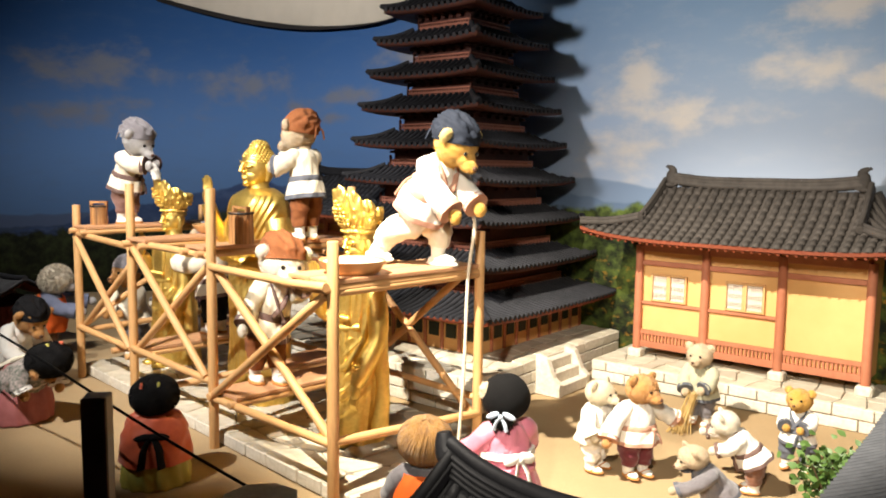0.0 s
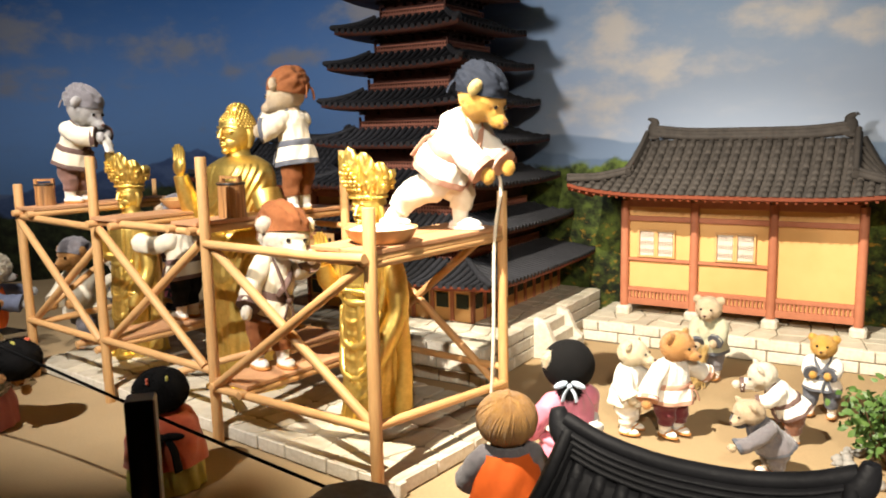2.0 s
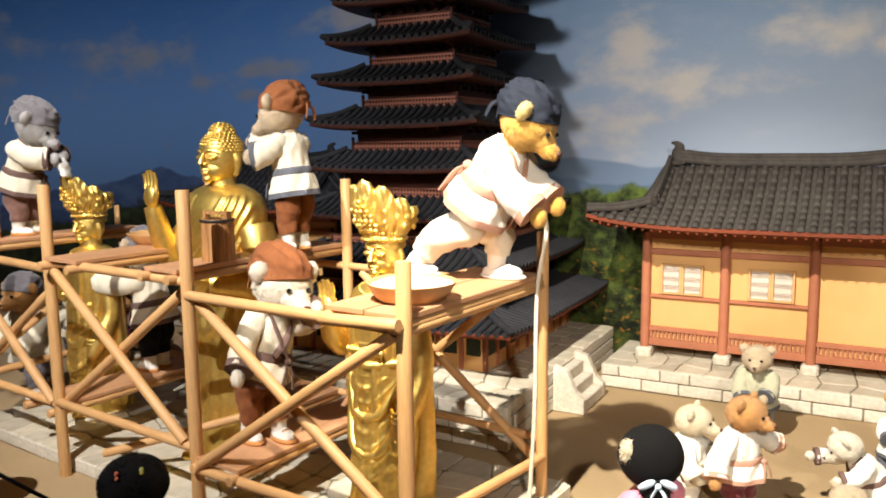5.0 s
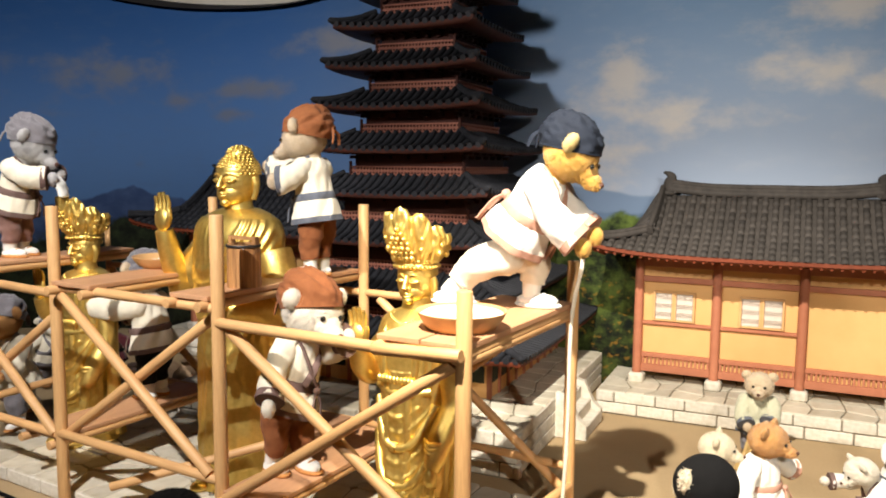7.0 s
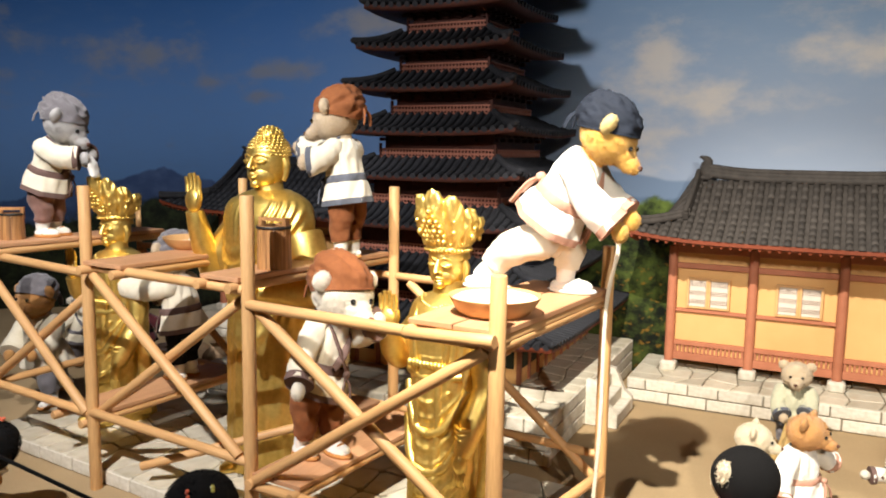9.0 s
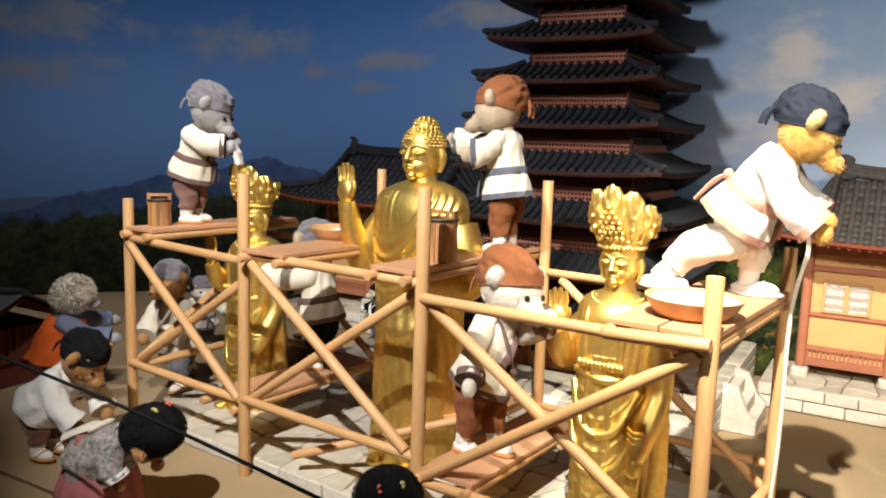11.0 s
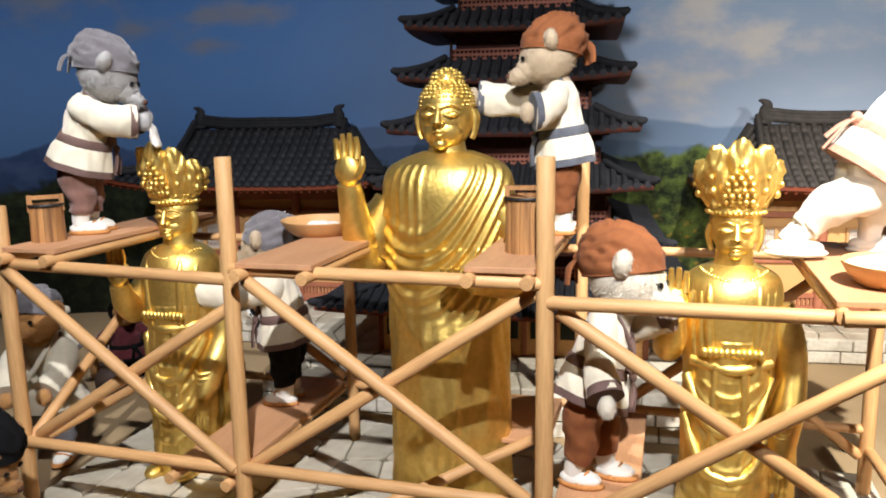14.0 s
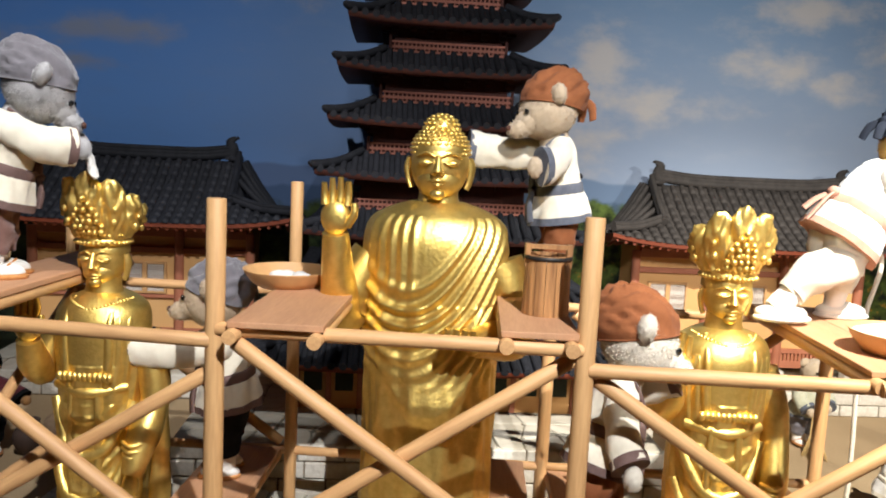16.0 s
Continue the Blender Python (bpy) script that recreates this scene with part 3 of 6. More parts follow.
scaffold()


def stone_platform(name, label, u0, u1, v0, v1, z, courses, block, top=FLAG, flag=0.11, seed=1, m=TEMPLE):
    """A low platform: a core, coursed face blocks on front and sides, irregular flags on top."""
    rnd = random.Random(seed)
    ob = thing(name, label, "stone platform", m @ Matrix.Translation(((u0 + u1) / 2, (v0 + v1) / 2, 0)))
    hx, hy = (u1 - u0) / 2, (v1 - v0) / 2
    c = Clay()
    c.box((-hx + 0.008, -hy + 0.008, -0.01), (hx - 0.008, hy - 0.008, z - 0.006), MORTAR)
    part("core", c, ob, smooth=False)
    h = z / courses
    meshes = {}
    for k in range(courses):
        for axis, length, at in (("x", 2 * hx, -hy), ("y-", 2 * hy, -hx), ("y+", 2 * hy, hx)):
            x = -length / 2
            first = True
            while x < length / 2 - 0.002:
                w = block * rnd.choice((0.8, 1.0, 1.15)) * (0.55 if first and k % 2 else 1.0)
                first = False
                w = min(w, length / 2 - x)
                if length / 2 - x - w < block * 0.3:
                    w = length / 2 - x
                w = max(round(w, 2), 0.02)
                key = (w, axis == "x")
                if key not in meshes:
                    meshes[key] = bevel_box_mesh("block", ((w - 0.005), 0.03, h - 0.005), 0.0025, STONE, 0.0012, len(meshes))
                mid = x + w / 2
                if axis == "x":
                    mm = Matrix.Translation((mid, at + 0.014, k * h + 0.001))
                else:
                    mm = Matrix.Translation((at - math.copysign(0.014, at), mid, k * h + 0.001)) @ pose(0, 0, 0, 0, 0, 90)
                share("block", meshes[key], ob, mm)
                x += w
    # flags: a jittered net of quads with open joints
    nx, ny = max(2, round(2 * hx / flag)), max(2, round(2 * hy / flag))
    net = [[Vector((-hx + 2 * hx * i / nx + (rnd.uniform(-0.3, 0.3) * 2 * hx / nx if 0 < i < nx else 0), -hy + 2 * hy * j / ny + (rnd.uniform(-0.3, 0.3) * 2 * hy / ny if 0 < j < ny else 0), 0))
            for j in range(ny + 1)] for i in range(nx + 1)]
    for i in range(nx):
        for j in range(ny):
            q = [net[i][j], net[i + 1][j], net[i + 1][j + 1], net[i][j + 1]]
            mid = sum(q, Vector()) / 4
            c = Clay()
            zt = z + rnd.uniform(-0.0015, 0.0015)
            rings = []
            for dz, shrink in ((-0.01, 0.94), (-0.003, 0.955), (0.0, 0.90)):
                ring = []
                for a, b in zip(q, q[1:] + q[:1]):
                    for t in (0.1, 0.5, 0.9):
                        p = a.lerp(b, t)
                        p = mid + (p - mid) * shrink - mid
                        ring.append((p.x, p.y, zt + dz))
                rings.append(ring)
            c.grid(rings, top)
            part("flagstone", c, ob, m=Matrix.Translation((mid.x, mid.y, 0)), smooth=False)
    return ob


# ---- roofs ----
def tile_mesh(name, r, length, mat):
    """One half-round cover tile, its foot at the origin, running up along +y."""
    c = Clay()
    rows = []
    for y, k in ((0.0, 1.0), (length * 0.5, 0.95), (length * 1.04, 0.86)):
        rows.append([(math.cos(a) * r * k, y, math.sin(a) * r * k * 0.95) for a in [math.pi * j / 6 for j in range(7)]])
    c.grid(rows, mat, closed=False)
    base = len(c.v)
    c.v += [(0, 0, 0)]
    c.f += [tuple([base] + [j for j in reversed(range(7))])]
    c.m += [0]
    return c.mesh(name)


def slope_frame(a, b, side):
    """A pose at a whose y runs to b and x along side."""
    y = (Vector(b) - Vector(a)).normalized()
    x = (Vector(side) - y * Vector(side).dot(y)).normalized()
    z = x.cross(y)
    return Matrix((x, y, z)).transposed().to_4x4()


def hall_roof(parent, mat, back, half, ridge_half, gable_half, depth, z_eave, z_ridge, spacing=0.038, pieces=9, lift=0.04):
    """A hip-and-gable roof seen from its front; local x along the ridge, y = 0 at the eave, the ridge at y = depth."""
    def prof(q):
        q = min(max(q, 0.0), 1.0)
        return z_eave + (z_ridge - z_eave) * (0.62 * q + 0.38 * q * q)

    side_run = half - gable_half * 0.55

    def height(x, y):
        q = y / depth
        zf = prof(q)
        if abs(x) > gable_half:
            zf = min(zf, prof((half - abs(x)) / side_run * 0.75))
        up = lift * (abs(x) / half) ** 4 * max(0.0, 1 - q * 1.5)
        return zf + up

    roof = Clay()
    rows = []
    ys = [depth * i / 16 for i in range(17)] + [back]
    xs = [-half + 2 * half * i / 60 for i in range(61)]
    for y in ys:
        rows.append([(x, y, height(x, min(y, depth)) - 0.002) for x in xs])
    roof.grid(rows, mat, closed=False)
    under = [[(x, y, height(x, min(y, depth)) - (0.030 if y > 0 else 0.016)) for x in xs] for y in ys]
    roof.grid(under, EAVE_RED, closed=False)
    roof.grid([rows[0], under[0]], EAVE_RED, closed=False)
    roof.grid([[r[0] for r in rows], [r[0] for r in under]], EAVE_RED, closed=False)
    roof.grid([[r[-1] for r in rows], [r[-1] for r in under]], EAVE_RED, closed=False)
    body = part("roof", roof, parent)
    r = spacing * 0.33
    n = int(2 * half / spacing)
    long_slope = math.hypot(depth, z_ridge - z_eave)
    me = tile_mesh("tile", r, long_slope / pieces, mat)
    for i in range(n):
        x = -half + spacing * 0.5 + (2 * half - spacing) * i / (n - 1)
        if abs(x) > gable_half:
            reach = (half - abs(x)) / side_run * 0.75
            reach = min(1.0, reach + 0.12)
        else:
            reach = 1.0
        k = max(1, round(pieces * reach))
        for j in range(k):
            a = Vector((x, depth * j / pieces - 0.006, height(x, depth * j / pieces)))
            b = Vector((x, depth * (j + 1) / pieces, height(x, depth * (j + 1) / pieces)))
            if b.z < a.z:
                continue
            share("tile", me, body, Matrix.Translation(a) @ slope_frame(a, b, (1, 0, 0)))
    # tiles of the hipped ends
    for sgn in (-1, 1):
        ends = Clay()
        for j in range(int(min(depth + 0.1, back) / spacing)):
            y = spacing * (j + 0.7)
            x0, x1 = sgn * half, sgn * (half - side_run * min(1, max(0.1, y / depth)) * 0.9)
            if abs(x1) < gable_half:
                x1 = sgn * gable_half
            ends.tube([(x0 + (x1 - x0) * t, y, height(x0 + (x1 - x0) * t, min(y, depth)) + 0.002) for t in (0, 0.5, 1)], [r, r, r * 0.9], mat, seg=8, steps=2)
        tagged(part("end_tiling", ends, body), kind="stuff")
    # main ridge, curled end tiles, descending and corner ridges
    rd = Clay()
    for k, (w, h) in enumerate(((0.016, 0.014), (0.013, 0.028), (0.011, 0.042))):
        rd.tube([(ridge_half * t, depth, z_ridge + h - 0.004 + 0.018 * t ** 4) for t in (-1, -0.6, 0, 0.6, 1)], [w] * 5, mat, seg=8, steps=4)
    part("ridge", rd, parent)
    for sgn in (-1, 1):
        cl = Clay()
        x, z = sgn * ridge_half, z_ridge + 0.035
        cl.tube([(x - sgn * 0.012, depth, z - 0.03), (x + sgn * 0.004, depth, z + 0.012), (x - sgn * 0.004, depth, z + 0.04), (x + sgn * 0.018, depth, z + 0.058)], [0.024, 0.024, 0.019, 0.007], mat, seg=12, steps=4, flat=0.6, up=(0, 1, 0))
        cl.tube([(x + sgn * 0.018, depth, z + 0.058), (x + sgn * 0.03, depth, z + 0.055)], [0.008, 0.003], mat, seg=8, steps=2)
        for q in range(4):
            cl.box((x + sgn * 0.012 - 0.02, depth - 0.02, z_ridge - 0.07 + q * 0.024), (x + sgn * 0.012 + 0.028, depth + 0.03, z_ridge - 0.054 + q * 0.024), mat)
        part("ridge_end", cl, parent, "curled dark ridge-end tile")
        for k in (0, 1):
            c2 = Clay()
            gx = sgn * (gable_half - 0.015)
            c2.tube([(gx + sgn * 0.012 * t, depth * (1 - 0.66 * t), height(gx, depth * (1 - 0.66 * t)) + 0.02 + 0.016 * k) for t in (0, 0.35, 0.7, 1)], [0.015 - 0.004 * k] * 4, mat, seg=8, steps=3)
            part("slope_ridge", c2, parent)
            c3 = Clay()
            a = (gx, depth * 0.42)
            c3.tube([(a[0] + (sgn * half - a[0]) * t, a[1] * (1 - t), height(a[0] + (sgn * half - a[0]) * t, a[1] * (1 - t)) + 0.016 + 0.014 * k) for t in (0, 0.3, 0.6, 1)], [0.014 - 0.004 * k] * 4, mat, seg=8, steps=3)
            part("corner_ridge", c3, parent)
    # round rafter ends under the eave
    ra = Clay()
    for i in range(n + 6):
        x = -half + 0.02 + (2 * half - 0.04) * i / (n + 5)
        ra.tube([(x, 0.008, height(x, 0) - 0.024), (x * 0.97, 0.20, height(x * 0.97, 0.2) - 0.045)], [0.006, 0.006], EAVE_RED, seg=6, steps=1)
    tagged(part("rafter_row", ra, parent), kind="stuff")
    return body


def wood_bar(parent, name, lo, hi, mat, edge=0.0015, label=""):
    size = [b - a for a, b in zip(lo, hi)]
    me = bevel_box_mesh(name, size, min(edge, min(size) * 0.3), mat)
    ob = share(name, me, parent, Matrix.Translation(((lo[0] + hi[0]) / 2, (lo[1] + hi[1]) / 2, lo[2])))
    return tagged(ob, label)


def temple_hall(uc, wall, cols, label, tile, detailed=True):
    """A hall with a panelled front wall; cols are the posts' places along the front."""
    h = thing("temple_hall", label, "temple hall", TEMPLE @ Matrix.Translation((uc, wall, 0)))
    z0, ztop, back = 0.10, 0.60, 4.06 - wall
    w0, w1 = cols[0], cols[-1]
    c = Clay()
    c.box((w0, 0.012, z0 + 0.035), (w1, back, ztop + 0.06), OCHRE)
    part("wall", c, h, "ochre plastered wall", smooth=False)
    for x in cols:
        pc = Clay()
        pc.tube([(x, 0, z0 + 0.02), (x, 0, z0 + 0.25), (x, 0, ztop)], [0.0185, 0.0185, 0.0175], RED_WOOD, seg=16, steps=2)
        part("column", pc, h, "red painted column")
        me = bevel_box_mesh("plinth", (0.062, 0.06, 0.042), 0.008, STONE, 0.001)
        share("plinth", me, h, Matrix.Translation((x, -0.004, z0 - 0.012)))
    for k, (a, b) in enumerate(zip(cols, cols[1:])):
        a, b = a + 0.016, b - 0.016
        for z, hh in ((0.512, 0.022), (0.198, 0.018), (0.137, 0.03)) + (((0.335, 0.013),) if k < 2 else ()):
            wood_bar(h, "cross_rail", (a, -0.004, z), (b, 0.018, z + hh), RED_WOOD)
        wood_bar(h, "top_beam", (a, -0.006, 0.575), (b, 0.02, 0.61), RED_WOOD)
        n = int((b - a) / 0.0155)
        bal = Clay()
        for i in range(n):
            x = a + (i + 0.5) * (b - a) / n
            bal.box((x - 0.0042, 0.000, 0.165), (x + 0.0042, 0.012, 0.2), RED_WOOD)
        tagged(part("baluster_strip", bal, h, smooth=False), kind="stuff")
        if k < 2 and detailed:
            x0 = (a + b) / 2 - 0.082 + (0.01 if k else -0.012)
            win = thing("window", "", "", None)
            win.parent = h
            for p in (0, 1):
                xa = x0 + 0.082 * p
                wood_bar(win, "frame", (xa, -0.005, 0.352), (xa + 0.009, 0.011, 0.475), BOWL)
                wood_bar(win, "frame", (xa + 0.073, -0.005, 0.352), (xa + 0.082, 0.011, 0.475), BOWL)
                wood_bar(win, "frame", (xa + 0.009, -0.004, 0.352), (xa + 0.073, 0.011, 0.360), BOWL)
                wood_bar(win, "frame", (xa + 0.009, -0.004, 0.467), (xa + 0.073, 0.011, 0.475), BOWL)
                wood_bar(win, "pane", (xa + 0.009, 0.004, 0.36), (xa + 0.073, 0.0115, 0.467), PAPER, 0.0005, "pale paper pane")
                lat = Clay()
                for i in range(9):
                    x = xa + 0.012 + 0.0072 * i
                    lat.box((x - 0.0006, 0.001, 0.36), (x + 0.0006, 0.004, 0.467), WINDOW_LATTICE)
                for z in (0.375, 0.381, 0.387, 0.41, 0.416, 0.422, 0.445, 0.451, 0.457):
                    lat.box((xa + 0.009, 0.0005, z - 0.0006), (xa + 0.073, 0.0035, z + 0.0006), WINDOW_LATTICE)
                part("lattice", lat, win, "fine reddish lattice", smooth=False)
    return h


# ---- buildings ----
def halls():
    h = temple_hall(-0.575, 3.85, (-0.468, -0.165, 0.148, 0.47), "ochre temple hall with red posts and grey-brown tiled roof", TILE)
    hall_roof_at(h, (0.012, -0.25), TILE, 0.655, 0.385, 0.43, 0.34, 0.652, 0.862)
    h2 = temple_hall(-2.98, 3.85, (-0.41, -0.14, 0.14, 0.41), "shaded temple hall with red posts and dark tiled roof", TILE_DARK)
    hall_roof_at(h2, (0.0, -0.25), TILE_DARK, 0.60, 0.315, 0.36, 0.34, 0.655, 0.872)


def hall_roof_at(h, at, *args):
    """The roof as parts of the hall, moved to its place."""
    before = set(h.children)
    hall_roof(h, args[0], 0.46, *args[1:])
    for ob in h.children:
        if ob not in before:
            ob.matrix_basis = Matrix.Translation((at[0], at[1], 0)) @ ob.matrix_basis


def pagoda():
    uc, vc = -1.868, 3.59
    pg = thing("pagoda", "tall dark wooden pagoda with many tiled eaves", "pagoda", TEMPLE @ Matrix.Translation((uc, vc, 0)))
    wall_v = 4.07 - vc

    def clip(p):
        return Vector((p[0], min(p[1], wall_v), p[2]))

    tiers = ((0.325, 0.60, 0.43), (0.505, 0.490, 0.345), (0.690, 0.440, 0.300), (0.868, 0.400, 0.265), (1.035, 0.368, 0.232), (1.198, 0.345, 0.200), (1.352, 0.318, 0.175),
             (1.505, 0.295, 0.155), (1.655, 0.272, 0.140), (1.80, 0.25, 0.125))
    z_low = 0.15
    for k, (z, e, w) in enumerate(tiers):
        nxt = tiers[k + 1][2] if k + 1 < len(tiers) else 0.1
        rise = 0.066
        # wall of the storey
        c = Clay()
        rows = []
        for zz in (z_low, z + 0.03):
            rows.append([clip((sx * w, sy * w, zz)) for sx, sy in ((-1, -1), (1, -1), (1, 1), (-1, 1))])
        c.grid(rows, OCHRE if k == 0 else PAGODA_RED)
        part("storey_wall", c, pg, smooth=False)
        if k == 0:
            for side in (0, 1, 2):
                n = 9
                for i in range(n + 1):
                    x = -w + 2 * w * i / n
                    p = {0: (x, -w), 1: (w, x), 2: (-w, x)}[side]
                    if p[1] > wall_v - 0.02:
                        continue
                    wood_bar(pg, "post", (p[0] - 0.008, p[1] - 0.008, z_low), (p[0] + 0.008, p[1] + 0.008, z + 0.02), RED_WOOD)
                    if i < n:
                        xm = x + w / n
                        a, b = (0.028, 0.005) if side == 0 else (0.005, 0.028)
                        q = {0: (xm, -w), 1: (w, xm), 2: (-w, xm)}[side]
                        if q[1] < wall_v - 0.04:
                            wood_bar(pg, "opening", (q[0] - a, q[1] - b, z_low + 0.055), (q[0] + a, q[1] + b, z_low + 0.115), DARK)
        else:
            # railing: top and bottom rails with a fretwork band
            zr, rw = z_low + 0.002, w + 0.014
            for side in (0, 1, 2):
                rl = Clay()
                m = pose(0, 0, 0, 0, 0, (0, 90, -90)[side])
                y = -rw
                lim = rw if side == 0 else min(rw, wall_v)
                lo, hi = (-rw, rw) if side == 0 else ((-rw, lim) if side == 1 else (-lim, rw))
                for zz, hh in ((zr, 0.006), (zr + 0.030, 0.006)):
                    rl.box((lo, y - 0.004, zz), (hi, y + 0.004, zz + hh), LATTICE, m)
                n = int((hi - lo) / 0.014)
                for i in range(n + 1):
                    x = lo + (hi - lo) * i / n
                    rl.box((x - 0.0022, y - 0.002, zr), (x + 0.0022, y + 0.002, zr + 0.032), LATTICE, m)
                    if i < n:
                        rl.box((x, y - 0.0015, zr + 0.013), (x + 0.012, y + 0.0015, zr + 0.021), LATTICE, m)
                part("railing", rl, pg, smooth=False)
            for sx, sy in ((-1, -1), (1, -1)):
                wood_bar(pg, "railing_post", (sx * rw - 0.005, sy * rw - 0.005, zr - 0.01), (sx * rw + 0.005, sy * rw + 0.005, zr + 0.055), PAGODA_RED)
            # brackets under the eave
            br = Clay()
            for side in (0, 1, 2):
                m = pose(0, 0, 0, 0, 0, (0, 90, -90)[side])
                for step in range(3):
                    n = 7
                    for i in range(n):
                        x = (-w + 2 * w * i / (n - 1)) * 1.0
                        br.box((x - 0.010, -w - 0.022 * (step + 1), z - 0.035 + step * 0.017), (x + 0.010, -w + 0.0, z - 0.022 + step * 0.017), PAGODA_RED, m)
                br.box((-w - 0.05, -w - 0.055, z + 0.004), (w + 0.05, -w - 0.035, z + 0.018), EAVE_RED, m)
            br.v = [tuple(clip(p)) for p in br.v]
            tagged(part("bracket_tier", br, pg, smooth=False), kind="stuff")

        # roof skirt: curved slopes with lifted corners
        def slope(x, q, z=z, e=e, top=nxt + 0.03, rise=rise):
            """x in -1..1 along the side, q from the eave 0 to the wall 1."""
            r = e + (top - e) * q
            zz = z + rise * (0.45 * q + 0.55 * q * q) + 0.016 * abs(x) ** 3 * (1 - q) ** 1.5
            return x * r, -r, zz

        rf, tl = Clay(), Clay()
        for side in (0, 1, 2):
            m = pose(0, 0, 0, 0, 0, (0, 90, -90)[side])
            rows = [[m @ Vector(slope(-1 + 2 * i / 24, q / 6)) for i in range(25)] for q in range(7)]
            rf.grid(rows, TILE_DARK, closed=False)
            low = [[m @ (Vector(slope(-1 + 2 * i / 24, q)) - Vector((0, 0, d))) for i in range(25)] for q, d in ((0, 0.0), (0, 0.016), (0.5, 0.036), (1, 0.075))]
            rf.grid(low, EAVE_RED if k == 0 else PAGODA_RED, closed=False)
            n = int(2 * e / 0.033)
            for i in range(n):
                xx = (-1 + (2 * i + 1) / n) * e
                steps = []
                qmax = min(1.0, (e - abs(xx)) / (e - nxt - 0.03) + 0.02)
                pts = []
                for t in range(4):
                    q = qmax * t / 3
                    r = e + (nxt + 0.03 - e) * q
                    p = slope(max(-1, min(1, xx / r)), q)
                    pts.append(m @ (Vector((xx, p[1], p[2])) + Vector((0, -0.004 if t == 0 else 0, 0.003))))
                tl.tube(pts, [0.0115, 0.0105, 0.0105, 0.0100], TILE_DARK, seg=8, steps=2)
        rf.v = [tuple(clip(p)) for p in rf.v]
        tl.v = [tuple(clip(p)) for p in tl.v]
        body = part("eave_roof", rf, pg)
        tagged(part("cover_tiling", tl, body), kind="stuff")
        for sx in (-1, 1):
            hp = Clay()
            pts = []
            for q in (0, 0.33, 0.66, 1):
                p = slope(sx, q)
                pts.append(Vector((p[0], p[1], p[2] + 0.012)))
            hp.tube([pts[0] + Vector((sx * 0.012, -0.012, 0.008))] + pts, [0.008, 0.014, 0.014, 0.013, 0.012], TILE_DARK, seg=10, steps=2)
            part("hip_ridge", hp, body)
        z_low = z + rise
    return pg


def wall_roof():
    """The black tiled roof of the low gateway close to the rope."""
    g = thing("gate_roof", "black tiled gateway roof with an upturned ridge", "roof", TEMPLE @ Matrix.Translation((-0.205, 1.70, 0)))
    z0 = 0.325
    rise = lambda t: 0.045 * abs(t) ** 2.4

    def plane(x, q):
        """Height and place on the slopes; q from -1 at the near eave over the ridge to 1."""
        return Vector((x, q * 0.19, z0 - 0.150 * abs(q) + 0.045 * q * q + rise(x / 0.225)))

    # ridge: stacked courses of flat tiles under a round capping
    for k, (w, h, flat) in enumerate(((0.026, 0.002, 0.3), (0.024, 0.013, 0.3), (0.022, 0.024, 0.3), (0.020, 0.035, 0.3), (0.013, 0.050, 1.0))):
        rd = Clay()
        rd.tube([(0.225 * t, 0, z0 + h + rise(t)) for t in (-1, -0.7, -0.35, 0, 0.35, 0.7, 1)], [w] * 7, TILE_BLACK, seg=12, steps=4, flat=flat, up=(0, 0, 1))
        part("ridge_course", rd, g)
    for s in (-1, 1):
        e = Clay()
        e.tube([(s * 0.205, 0, z0 + 0.035), (s * 0.232, 0, z0 + 0.078), (s * 0.240, 0, z0 + 0.112)], [0.026, 0.024, 0.013], TILE_BLACK, seg=14, steps=5, flat=0.75)
        part("ridge_end", e, g)
        for side in (-1, 1):
            for k in range(4):
                sl = Clay()
                x = s * (0.222 - 0.002 * k)
                pts = [plane(x, side * q) + Vector((s * 0.012 * q, 0, 0.008 + 0.011 * k)) for q in (0.05, 0.4, 0.7, 1.02 - 0.07 * k)]
                sl.tube(pts, [0.017, 0.017, 0.016, 0.015] if k < 3 else [0.011] * 4, TILE_BLACK, seg=10, steps=3, flat=0.4 if k < 3 else 1.0, up=(0, 0, 1))
                part("slope_ridge", sl, g)
    base = Clay()
    rows = [[plane(-0.235 + 0.47 * i / 20, q) for i in range(21)] for q in [-1 + 0.125 * j for j in range(17)]]
    base.grid(rows, TILE_BLACK, closed=False)
    base.grid([[(p[0], p[1], p[2] - 0.02) for p in r] for r in rows], PAGODA_RED, closed=False)
    body = part("roof", base, g)
    me = tile_mesh("tile", 0.0125, 0.044, TILE_BLACK)
    for i in range(11):
        x = -0.195 + 0.039 * i
        for side in (-1, 1):
            for j in range(5):
                a, b = plane(x, side * (1.0 - 0.2 * j)), plane(x, side * (0.8 - 0.2 * j))
                share("tile", me, body, Matrix.Translation(a) @ slope_frame(a, b, (-side, 0, 0)))
    wl = Clay()
    wl.box((-0.19, -0.05, 0), (0.19, 0.05, 0.27), MORTAR)
    part("wall", wl, g, "plastered wall under the roof", smooth=False)


